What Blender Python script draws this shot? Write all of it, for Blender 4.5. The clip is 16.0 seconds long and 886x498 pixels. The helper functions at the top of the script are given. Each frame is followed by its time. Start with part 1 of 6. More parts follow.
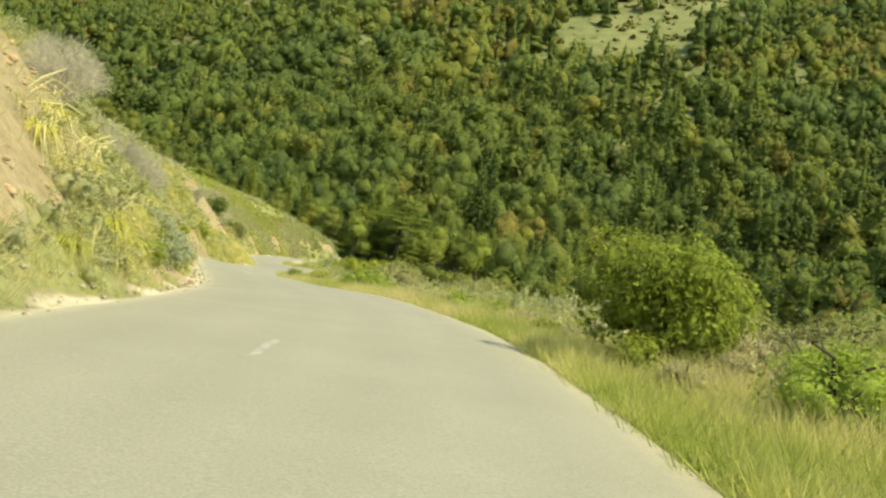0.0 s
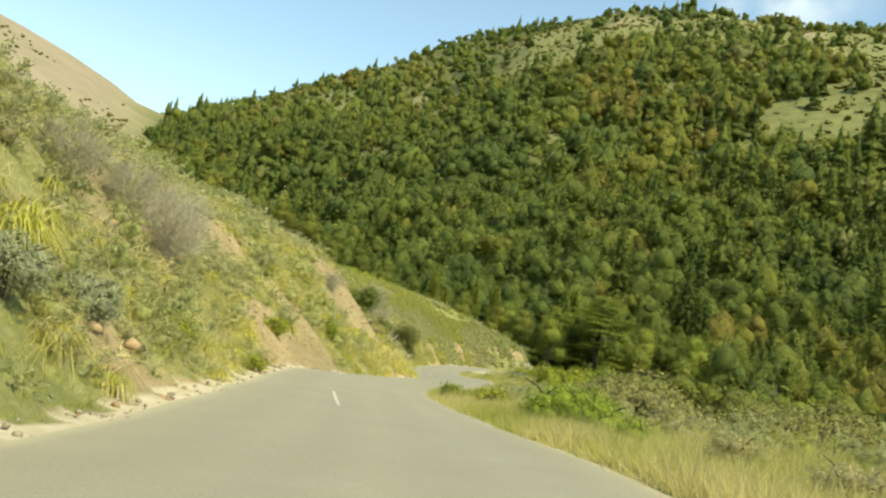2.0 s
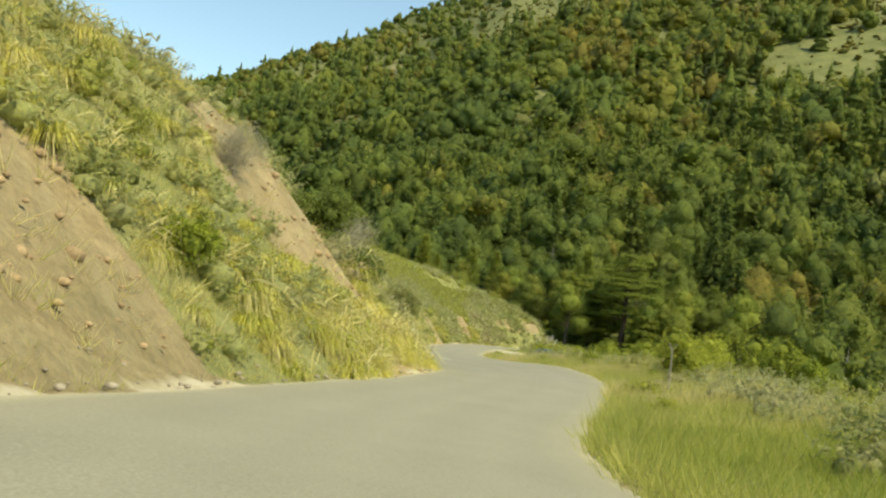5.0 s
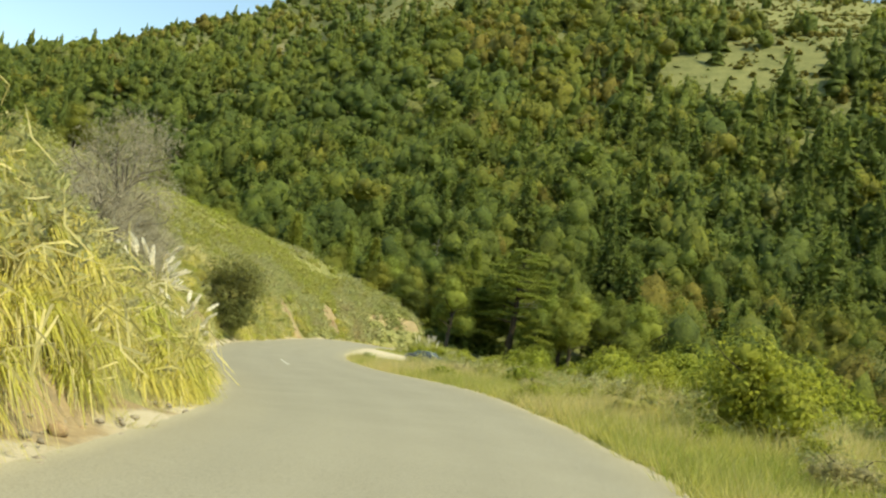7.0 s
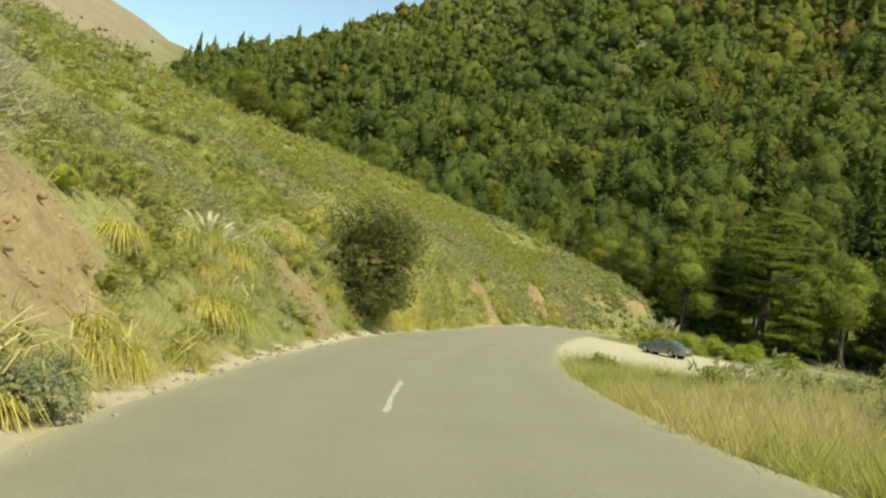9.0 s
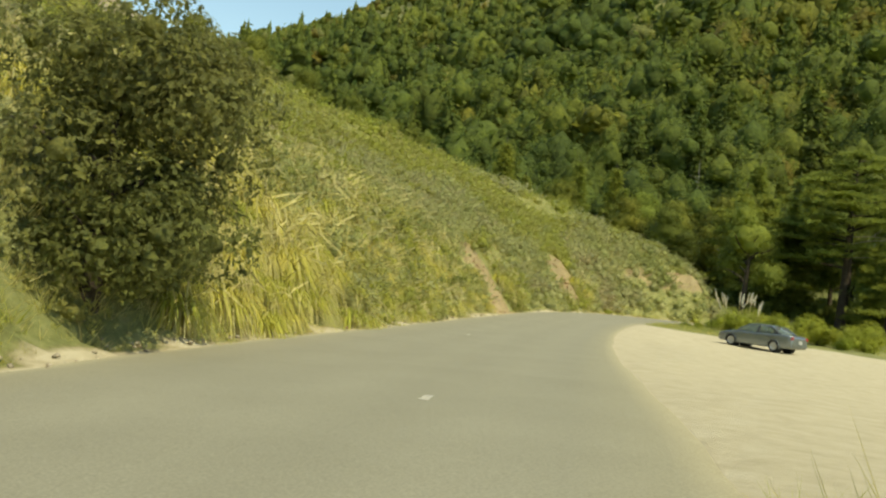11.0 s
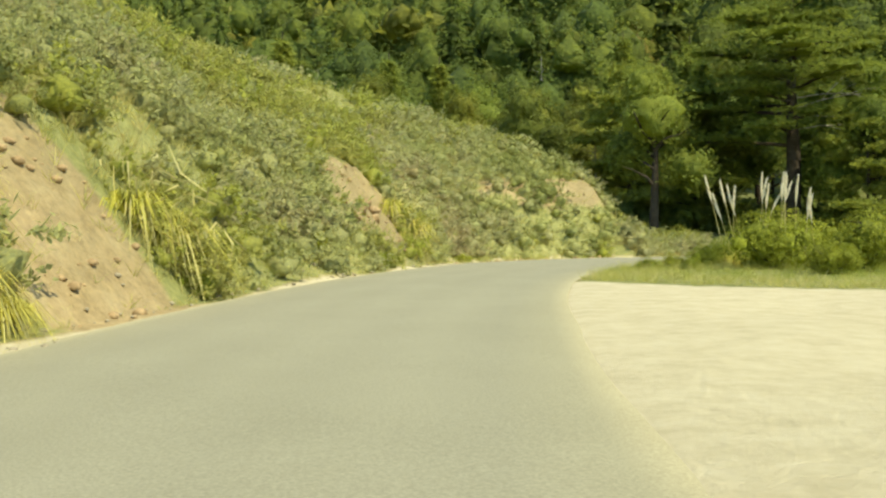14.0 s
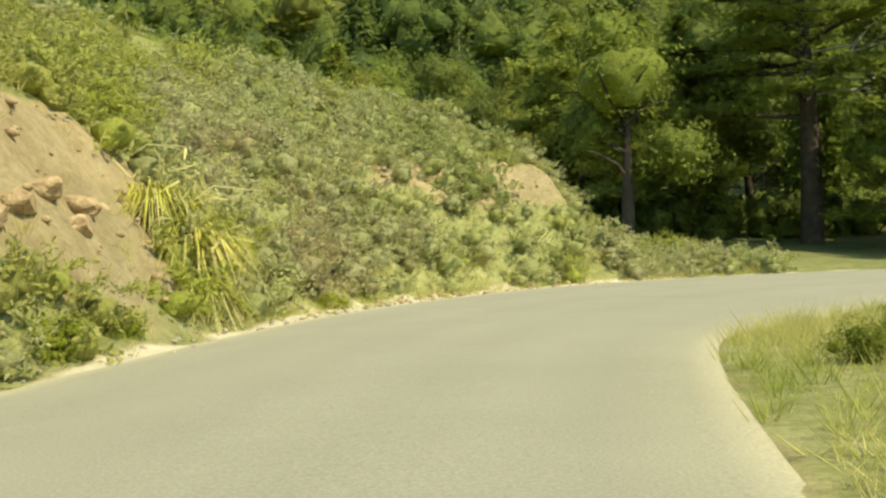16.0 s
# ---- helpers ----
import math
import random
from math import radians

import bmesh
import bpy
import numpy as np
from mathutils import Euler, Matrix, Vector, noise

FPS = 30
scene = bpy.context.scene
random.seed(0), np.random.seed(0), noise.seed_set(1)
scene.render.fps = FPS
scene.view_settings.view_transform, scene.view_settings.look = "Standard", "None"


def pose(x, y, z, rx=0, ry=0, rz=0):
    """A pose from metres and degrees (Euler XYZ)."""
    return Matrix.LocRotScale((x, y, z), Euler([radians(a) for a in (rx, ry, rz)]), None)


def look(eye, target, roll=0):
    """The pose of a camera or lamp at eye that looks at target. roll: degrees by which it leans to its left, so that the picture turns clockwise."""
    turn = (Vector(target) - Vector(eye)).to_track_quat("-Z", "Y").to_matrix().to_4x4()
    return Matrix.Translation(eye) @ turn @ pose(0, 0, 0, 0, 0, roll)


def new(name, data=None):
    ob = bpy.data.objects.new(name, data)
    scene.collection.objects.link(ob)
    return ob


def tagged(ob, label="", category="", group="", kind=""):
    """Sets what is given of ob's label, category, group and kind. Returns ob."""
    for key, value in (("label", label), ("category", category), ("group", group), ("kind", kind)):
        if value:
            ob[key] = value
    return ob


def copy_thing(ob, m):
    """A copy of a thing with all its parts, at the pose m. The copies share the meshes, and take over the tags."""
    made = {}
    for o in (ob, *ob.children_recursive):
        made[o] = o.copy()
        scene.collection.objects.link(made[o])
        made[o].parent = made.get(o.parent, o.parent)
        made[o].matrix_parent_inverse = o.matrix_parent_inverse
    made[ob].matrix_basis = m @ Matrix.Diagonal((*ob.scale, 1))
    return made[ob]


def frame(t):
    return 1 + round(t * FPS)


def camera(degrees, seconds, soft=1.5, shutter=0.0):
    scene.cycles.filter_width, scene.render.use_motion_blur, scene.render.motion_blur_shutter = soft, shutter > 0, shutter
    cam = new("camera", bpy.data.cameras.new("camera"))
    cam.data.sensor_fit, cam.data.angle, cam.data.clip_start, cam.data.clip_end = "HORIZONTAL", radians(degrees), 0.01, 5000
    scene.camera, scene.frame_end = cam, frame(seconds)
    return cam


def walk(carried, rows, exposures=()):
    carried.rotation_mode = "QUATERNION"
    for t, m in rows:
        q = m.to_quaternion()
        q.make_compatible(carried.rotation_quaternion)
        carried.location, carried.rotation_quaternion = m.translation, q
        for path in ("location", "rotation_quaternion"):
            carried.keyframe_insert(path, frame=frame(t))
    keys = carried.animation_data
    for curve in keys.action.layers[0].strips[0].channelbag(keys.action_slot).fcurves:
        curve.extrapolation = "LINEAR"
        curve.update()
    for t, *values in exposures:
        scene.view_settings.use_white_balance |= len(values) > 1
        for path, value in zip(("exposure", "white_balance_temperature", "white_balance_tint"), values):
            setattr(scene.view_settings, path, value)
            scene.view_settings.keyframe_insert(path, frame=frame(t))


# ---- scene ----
# camera: carried in a car along a mountain road
cam = camera(49.3, 16.0, soft=2.3)
PATH = [
    (0, (2.789, 0.275, 0.778), (2.752, 2.274, 0.817), 11.4),
    (0.5, (2.414, 6.67, 0.631), (2.217, 8.652, 0.809), 10.8),
    (1, (1.923, 12.95, 0.571), (1.582, 14.905, 0.811), 9.7),
    (1.5, (1.157, 19.113, 0.53), (0.726, 21.056, 0.727), 9.4),
    (2, (0.177, 25.159, 0.485), (-0.287, 27.096, 0.669), 10.5),
    (2.5, (-1.147, 31.159, 0.338), (-1.584, 33.096, 0.575), 9.1),
    (3, (-2.855, 37.067, 0.116), (-3.364, 38.989, 0.329), 8.6),
    (3.2, (-3.603, 39.373, 0.076), (-4.144, 41.292, 0.236), 9.7),
    (5.3, (-10.48, 63.816, -0.948), (-10.854, 65.775, -0.793), 6.8),
    (5.5, (-10.879, 66.073, -0.973), (-11.213, 68.038, -0.808), 6.3),
    (6, (-11.713, 71.647, -1.049), (-11.926, 73.629, -0.886), 7.5),
    (6.5, (-12.307, 77.13, -1.078), (-12.508, 79.113, -0.908), 8.5),
    (7, (-12.851, 82.738, -1.115), (-13.027, 84.721, -0.93), 11.1),
    (7.5, (-13.506, 88.674, -1.168), (-13.763, 90.648, -0.975), 11.6),
    (8, (-14.405, 94.926, -1.322), (-14.74, 96.89, -1.143), 10.9),
    (8.5, (-15.66, 101.212, -1.389), (-16.157, 103.147, -1.283), 10.1),
    (8.7, (-16.216, 103.73, -1.398), (-16.776, 105.648, -1.312), 10.5),
    (10.8, (-21.561, 130.117, -2.038), (-22.194, 132.014, -1.985), 6.6),
    (11, (-22.119, 132.638, -2.083), (-22.741, 134.538, -2.031), 7.2),
    (11.5, (-23.506, 139.004, -2.199), (-24.088, 140.917, -2.15), 4.3),
    (12, (-24.812, 145.58, -2.32), (-25.344, 147.508, -2.272), 2.8),
    (12.5, (-25.937, 152.236, -2.438), (-26.406, 154.179, -2.377), 3.4),
    (13, (-27.012, 158.92, -2.517), (-27.392, 160.883, -2.517), 5.1),
    (13.5, (-27.875, 165.389, -2.548), (-28.17, 167.367, -2.529), 2.7),
    (14, (-28.413, 171.204, -2.639), (-28.696, 173.183, -2.658), -0.5),
    (14.5, (-28.929, 176.765, -2.595), (-29.149, 178.753, -2.608), -1.2),
    (15, (-29.286, 181.986, -2.518), (-29.433, 183.981, -2.512), 0.4),
    (15.5, (-29.514, 186.822, -2.624), (-29.638, 188.818, -2.583), -2.3),
    (16, (-29.653, 191.77, -2.478), (-29.774, 193.766, -2.468), -2.3),
]
walk(cam, [(t, look(eye, target, roll)) for t, eye, target, roll in PATH], [(0, 0.98, 7500, -5), (0.5, 0.8, 7500, -5), (3, 0.72, 7500, -5), (5.4, 0.58, 7500, -5), (7.4, 0.74, 7550, -5), (8.6, 0.54, 7550, -6), (11, 0.38, 7750, -6), (12.6, 0.38, 7750, -6), (13.2, 0.56, 7650, -7), (14.4, 0.82, 7500, -8), (16, 0.84, 7550, -6)])

# ---- world and sun ----
SUN_EL, SUN_AZ = 52.0, 122.0          # degrees above the horizon; clockwise from +y
world = bpy.data.worlds.new("sky")
scene.world = world
world.use_nodes = True
wn, wl = world.node_tree.nodes, world.node_tree.links
wn.clear()
sky = wn.new("ShaderNodeTexSky")
sky.sky_type, sky.sun_disc = "NISHITA", False
sky.sun_elevation, sky.sun_rotation = radians(SUN_EL), radians(SUN_AZ)
sky.air_density, sky.dust_density, sky.ozone_density = 1.0, 0.35, 1.0
# one thin cloud standing over the ridge
geo = wn.new("ShaderNodeTexCoord")
dot = wn.new("ShaderNodeVectorMath"); dot.operation = "DISTANCE"
wl.new(geo.outputs["Generated"], dot.inputs[0])
az, el = radians(4.2), radians(22.6)
dot.inputs[1].default_value = (math.sin(az) * math.cos(el), math.cos(az) * math.cos(el), math.sin(el))
cn = wn.new("ShaderNodeTexNoise"); cn.inputs["Scale"].default_value = 22; cn.inputs["Detail"].default_value = 6
wl.new(geo.outputs["Generated"], cn.inputs["Vector"])
mr = wn.new("ShaderNodeMapRange")
mr.inputs[1].default_value, mr.inputs[2].default_value = 0.085, 0.0
mr.inputs[4].default_value = 0.45
wl.new(dot.outputs["Value"], mr.inputs[0])
mul = wn.new("ShaderNodeMath"); mul.operation = "MULTIPLY"
wl.new(mr.outputs[0], mul.inputs[0])
mr2 = wn.new("ShaderNodeMapRange"); mr2.inputs[1].default_value, mr2.inputs[2].default_value = 0.35, 0.65
wl.new(cn.outputs[0], mr2.inputs[0]); wl.new(mr2.outputs[0], mul.inputs[1])
mixc = wn.new("ShaderNodeMixRGB"); mixc.inputs[2].default_value = (6.8, 6.9, 7.1, 1)
wl.new(mul.outputs[0], mixc.inputs[0]); wl.new(sky.outputs[0], mixc.inputs[1])
bg = wn.new("ShaderNodeBackground"); bg.inputs[1].default_value = 0.15
wl.new(mixc.outputs[0], bg.inputs[0])
wout = wn.new("ShaderNodeOutputWorld"); wl.new(bg.outputs[0], wout.inputs[0])

sun = new("sun", bpy.data.lights.new("sun", "SUN"))
sun.data.energy, sun.data.angle, sun.data.color = 3.6, radians(0.53), (1.0, 0.90, 0.72)
sa, se = radians(SUN_AZ), radians(SUN_EL)
sun.matrix_world = look((0, 0, 100), (-100 * math.sin(sa) * math.cos(se), -100 * math.cos(sa) * math.cos(se), 100 - 100 * math.sin(se)))


# ---- material helpers ----
def ramp(nt, stops):
    r = nt.nodes.new("ShaderNodeValToRGB")
    e = r.color_ramp.elements
    while len(e) < len(stops):
        e.new(0.5)
    for k, (p, c) in zip(e, stops):
        k.position, k.color = p, (*c, 1)
    return r


def tex_noise(nt, scale, detail=4, rough=0.6, coord="Object", stretch=None):
    tc = nt.nodes.new("ShaderNodeTexCoord")
    n = nt.nodes.new("ShaderNodeTexNoise")
    n.inputs["Scale"].default_value, n.inputs["Detail"].default_value, n.inputs["Roughness"].default_value = scale, detail, rough
    if stretch:
        mp = nt.nodes.new("ShaderNodeMapping")
        mp.inputs["Scale"].default_value = stretch
        nt.links.new(tc.outputs[coord], mp.inputs[0])
        nt.links.new(mp.outputs[0], n.inputs["Vector"])
    else:
        nt.links.new(tc.outputs[coord], n.inputs["Vector"])
    return n


def mixed(nt, fac, a, b, mode="MIX"):
    m = nt.nodes.new("ShaderNodeMixRGB")
    m.blend_type = mode
    for slot, v in ((0, fac), (1, a), (2, b)):
        if hasattr(v, "outputs"):
            nt.links.new(v.outputs[0], m.inputs[slot])
        elif isinstance(v, (int, float)):
            m.inputs[slot].default_value = v
        elif isinstance(v, tuple):
            m.inputs[slot].default_value = (*v, 1)
        else:
            nt.links.new(v, m.inputs[slot])
    return m


def surface(name, colour=None, rough=0.7, metal=0.0, grain=(8.0, 0.2), fine=(60.0, 0.15), bump=0.3, bump_scale=40.0, spec=0.3):
    """A material whose colour varies at two scales, with a fine relief."""
    m = bpy.data.materials.new(name)
    m.use_nodes = True
    nt = m.node_tree
    b = nt.nodes["Principled BSDF"]
    b.inputs["Roughness"].default_value, b.inputs["Metallic"].default_value = rough, metal
    b.inputs["Specular IOR Level"].default_value = spec
    if colour:
        lo = tuple(c * (1 - grain[1]) for c in colour)
        hi = tuple(min(1, c * (1 + grain[1])) for c in colour)
        r = ramp(nt, [(0.3, lo), (0.7, hi)])
        nt.links.new(tex_noise(nt, grain[0]).outputs[0], r.inputs[0])
        r2 = ramp(nt, [(0.3, (1 - fine[1],) * 3), (0.7, (1.0,) * 3)])
        nt.links.new(tex_noise(nt, fine[0]).outputs[0], r2.inputs[0])
        nt.links.new(mixed(nt, 1.0, r, r2, "MULTIPLY").outputs[0], b.inputs["Base Color"])
    if bump:
        bm_ = nt.nodes.new("ShaderNodeBump")
        bm_.inputs["Strength"].default_value, bm_.inputs["Distance"].default_value = bump, 0.03
        nt.links.new(tex_noise(nt, bump_scale).outputs[0], bm_.inputs["Height"])
        nt.links.new(bm_.outputs[0], b.inputs["Normal"])
    return m


def foliage(name, stops, through_light=0.3, rough=0.6, per="tint", spread=0.35, leaf=0.0, gaps=0.0):
    """Leaves: the colour goes by the plant's own tint (or by the object), with each leaf a little different; light
    passes through.
    leaf: how many leaves to the metre the relief and its painted dark hollows show; gaps: the share of open space
    between them."""
    m = bpy.data.materials.new(name)
    m.use_nodes = True
    nt = m.node_tree
    b = nt.nodes["Principled BSDF"]
    out = nt.nodes["Material Output"]
    b.inputs["Roughness"].default_value = rough
    b.inputs["Specular IOR Level"].default_value = 0.25
    r = ramp(nt, stops)
    if per == "tint":
        a = nt.nodes.new("ShaderNodeAttribute")
        a.attribute_name = "tint"
        nt.links.new(a.outputs["Fac"], r.inputs[0])
    else:
        o = nt.nodes.new("ShaderNodeObjectInfo")
        nt.links.new(o.outputs["Random"], r.inputs[0])
    g = nt.nodes.new("ShaderNodeNewGeometry")
    r2 = ramp(nt, [(0.0, (1 - spread,) * 3), (1.0, (1 + spread, 1 + spread * 0.8, 1.0))])
    nt.links.new(g.outputs["Random Per Island"], r2.inputs[0])
    col = mixed(nt, 1.0, r, r2, "MULTIPLY")
    t = nt.nodes.new("ShaderNodeBsdfTranslucent")
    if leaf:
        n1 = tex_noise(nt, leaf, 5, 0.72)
        # hollows tinted darker and bluer, tips lighter: shade between leaves put into the colour
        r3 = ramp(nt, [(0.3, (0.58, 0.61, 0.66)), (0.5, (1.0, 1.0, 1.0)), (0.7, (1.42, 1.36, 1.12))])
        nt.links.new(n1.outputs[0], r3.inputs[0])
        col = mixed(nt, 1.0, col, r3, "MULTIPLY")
        bp = nt.nodes.new("ShaderNodeBump")
        bp.inputs["Strength"].default_value, bp.inputs["Distance"].default_value = 0.8, 1.2 / leaf
        nt.links.new(n1.outputs[0], bp.inputs["Height"])
        nt.links.new(bp.outputs[0], b.inputs["Normal"])
    nt.links.new(col.outputs[0], b.inputs["Base Color"])
    nt.links.new(col.outputs[0], t.inputs[0])
    mx = nt.nodes.new("ShaderNodeMixShader")
    mx.inputs[0].default_value = through_light
    nt.links.new(b.outputs[0], mx.inputs[1])
    nt.links.new(t.outputs[0], mx.inputs[2])
    last = mx
    if gaps:
        n2 = tex_noise(nt, leaf * 1.15, 1, 0.5)
        th = nt.nodes.new("ShaderNodeMath")
        th.operation = "GREATER_THAN"
        th.inputs[1].default_value = 0.5 + 0.28 * (0.5 - gaps)
        nt.links.new(n2.outputs[0], th.inputs[0])
        tr = nt.nodes.new("ShaderNodeBsdfTransparent")
        last = nt.nodes.new("ShaderNodeMixShader")
        nt.links.new(th.outputs[0], last.inputs[0])
        nt.links.new(mx.outputs[0], last.inputs[1])
        nt.links.new(tr.outputs[0], last.inputs[2])
    nt.links.new(last.outputs[0], out.inputs[0])
    return m


def leafy(name, stops, leaf, gaps=0.42, **more):
    """A pair: the closed heart of a plant, and its outer leaves with gaps between them."""
    return (foliage(name + "_heart", stops, leaf=leaf, **more), foliage(name, stops, leaf=leaf, gaps=gaps, **more))


# ---- materials ----
def ground_material():
    """Grass and duff, and bare tan soil where the mesh's bare mask says so; dry brown slopes far off."""
    m = bpy.data.materials.new("hillside_soil")
    m.use_nodes = True
    nt = m.node_tree
    b = nt.nodes["Principled BSDF"]
    b.inputs["Roughness"].default_value, b.inputs["Specular IOR Level"].default_value = 0.95, 0.1
    grass = ramp(nt, [(0.3, (0.18, 0.18, 0.07)), (0.46, (0.26, 0.255, 0.10)), (0.56, (0.325, 0.31, 0.135)), (0.75, (0.41, 0.37, 0.20))])
    nt.links.new(tex_noise(nt, 1.1, 10, 0.8).outputs[0], grass.inputs[0])
    soil = ramp(nt, [(0.25, (0.25, 0.185, 0.098)), (0.5, (0.37, 0.28, 0.16)), (0.8, (0.46, 0.375, 0.235))])
    nt.links.new(tex_noise(nt, 1.3, 8, 0.7).outputs[0], soil.inputs[0])
    brown = ramp(nt, [(0.3, (0.33, 0.275, 0.195)), (0.5, (0.28, 0.235, 0.16)), (0.7, (0.22, 0.20, 0.12))])
    nt.links.new(tex_noise(nt, 0.03, 9, 0.7).outputs[0], brown.inputs[0])
    wood = ramp(nt, [(0.38, (0.095, 0.11, 0.04)), (0.62, (0.20, 0.20, 0.08))])
    nt.links.new(tex_noise(nt, 0.12, 10, 0.75).outputs[0], wood.inputs[0])
    def attr(n):
        a = nt.nodes.new("ShaderNodeAttribute")
        a.attribute_name = n
        return a.outputs["Fac"]
    edge = nt.nodes.new("ShaderNodeMath"); edge.operation = "ADD"
    nt.links.new(attr("bare"), edge.inputs[0])
    nz = nt.nodes.new("ShaderNodeMapRange"); nz.inputs[3].default_value, nz.inputs[4].default_value = -0.35, 0.35
    nt.links.new(tex_noise(nt, 0.9, 6, 0.7).outputs[0], nz.inputs[0])
    nt.links.new(nz.outputs[0], edge.inputs[1])
    sh = nt.nodes.new("ShaderNodeMapRange"); sh.inputs[1].default_value, sh.inputs[2].default_value = 0.35, 0.6
    nt.links.new(edge.outputs[0], sh.inputs[0])
    c = mixed(nt, sh.outputs[0], grass, soil)
    broad = ramp(nt, [(0.38, (0.66, 0.72, 0.7)), (0.6, (1.0, 1.0, 1.0))])
    nt.links.new(tex_noise(nt, 0.09, 7, 0.72).outputs[0], broad.inputs[0])
    c = mixed(nt, 1.0, c, broad, "MULTIPLY")
    grit = ramp(nt, [(0.3, (0.72, 0.72, 0.72)), (0.5, (1.0, 1.0, 0.98)), (0.7, (1.28, 1.25, 1.15))])
    nt.links.new(tex_noise(nt, 7.0, 6, 0.8).outputs[0], grit.inputs[0])
    c = mixed(nt, 1.0, c, grit, "MULTIPLY")
    gravel = ramp(nt, [(0.3, (0.45, 0.39, 0.265)), (0.5, (0.53, 0.465, 0.325)), (0.75, (0.59, 0.53, 0.39))])
    nt.links.new(tex_noise(nt, 2.2, 8, 0.7).outputs[0], gravel.inputs[0])
    ge = nt.nodes.new("ShaderNodeMath"); ge.operation = "ADD"
    nt.links.new(attr("gravel"), ge.inputs[0])
    nt.links.new(nz.outputs[0], ge.inputs[1])
    gs = nt.nodes.new("ShaderNodeMapRange"); gs.inputs[1].default_value, gs.inputs[2].default_value = 0.4, 0.6
    nt.links.new(ge.outputs[0], gs.inputs[0])
    c = mixed(nt, gs.outputs[0], c, gravel)
    c = mixed(nt, attr("wooded"), c, wood)
    c = mixed(nt, attr("dry"), c, brown)
    nt.links.new(c.outputs[0], b.inputs["Base Color"])
    bp = nt.nodes.new("ShaderNodeBump"); bp.inputs["Strength"].default_value, bp.inputs["Distance"].default_value = 0.7, 0.10
    nt.links.new(tex_noise(nt, 5.0, 8, 0.75).outputs[0], bp.inputs["Height"])
    nt.links.new(bp.outputs[0], b.inputs["Normal"])
    return m


def asphalt_material():
    m = bpy.data.materials.new("old_asphalt")
    m.use_nodes = True
    nt = m.node_tree
    b = nt.nodes["Principled BSDF"]
    b.inputs["Roughness"].default_value, b.inputs["Specular IOR Level"].default_value = 0.85, 0.2
    base = ramp(nt, [(0.3, (0.285, 0.268, 0.198)), (0.7, (0.315, 0.296, 0.22))])
    nt.links.new(tex_noise(nt, 0.5, 6, 0.6).outputs[0], base.inputs[0])
    fine = ramp(nt, [(0.3, (0.72,) * 3), (0.65, (1.1,) * 3)])
    nt.links.new(tex_noise(nt, 45, 5, 0.7).outputs[0], fine.inputs[0])
    c = mixed(nt, 1.0, base, fine, "MULTIPLY")
    # wheel tracks worn smoother and darker, dust at the edges
    a = nt.nodes.new("ShaderNodeAttribute"); a.attribute_name = "across"
    tr = ramp(nt, [(0.0, (1.45, 1.38, 1.25)), (0.06, (1.08, 1.06, 1.02)), (0.2, (0.975,) * 3), (0.32, (1.02,) * 3), (0.42, (0.975,) * 3),
                   (0.52, (1.02,) * 3), (0.62, (0.97,) * 3), (0.74, (1.02,) * 3), (0.85, (0.98,) * 3), (0.95, (1.08, 1.06, 1.0)), (1.0, (1.45, 1.36, 1.2))])
    nt.links.new(a.outputs["Fac"], tr.inputs[0])
    c = mixed(nt, 1.0, c, tr, "MULTIPLY")
    nt.links.new(c.outputs[0], b.inputs["Base Color"])
    bp = nt.nodes.new("ShaderNodeBump"); bp.inputs["Strength"].default_value, bp.inputs["Distance"].default_value = 0.5, 0.012
    nt.links.new(tex_noise(nt, 70, 4, 0.7).outputs[0], bp.inputs["Height"])
    nt.links.new(bp.outputs[0], b.inputs["Normal"])
    return m


M_GROUND = ground_material()
M_ROAD = asphalt_material()
M_PAINT = surface("worn_white_paint", (0.62, 0.58, 0.48), 0.7, grain=(3, 0.2), fine=(30, 0.45), bump=0.1)
M_FAINT = surface("nearly_worn_off_paint", (0.43, 0.405, 0.325), 0.85, grain=(3, 0.2), fine=(30, 0.45), bump=0.2)
M_ROCK = surface("pale_sandstone", (0.37, 0.32, 0.235), 0.85, grain=(2.5, 0.25), fine=(14, 0.35), bump=0.9, bump_scale=9, spec=0.2)
M_CLOD = surface("tan_soil_clods", (0.42, 0.30, 0.17), 0.95, grain=(2.5, 0.3), fine=(18, 0.35), bump=0.9, bump_scale=12, spec=0.1)
M_BARK = surface("grey_brown_bark", (0.09, 0.073, 0.055), 0.9, grain=(3, 0.3), fine=(25, 0.5), bump=1.0, bump_scale=18, spec=0.1)
M_PALEBARK = surface("bleached_dead_wood", (0.46, 0.42, 0.35), 0.85, grain=(4, 0.25), fine=(30, 0.4), bump=0.6, bump_scale=25, spec=0.1)
WOOD_STOPS = [(0.0, (0.138, 0.193, 0.053)), (0.25, (0.182, 0.235, 0.057)), (0.5, (0.228, 0.265, 0.057)), (0.7, (0.271, 0.274, 0.06)), (0.85, (0.271, 0.237, 0.062)), (1.0, (0.299, 0.333, 0.127))]
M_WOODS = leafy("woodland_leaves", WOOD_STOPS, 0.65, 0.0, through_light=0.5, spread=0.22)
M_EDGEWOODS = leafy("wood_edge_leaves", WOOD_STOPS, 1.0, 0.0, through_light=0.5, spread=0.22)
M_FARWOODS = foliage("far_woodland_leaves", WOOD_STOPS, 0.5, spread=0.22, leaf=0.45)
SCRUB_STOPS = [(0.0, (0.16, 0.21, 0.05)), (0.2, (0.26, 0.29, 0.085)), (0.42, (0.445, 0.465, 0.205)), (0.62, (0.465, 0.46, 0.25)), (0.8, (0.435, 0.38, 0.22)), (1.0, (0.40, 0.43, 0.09))]
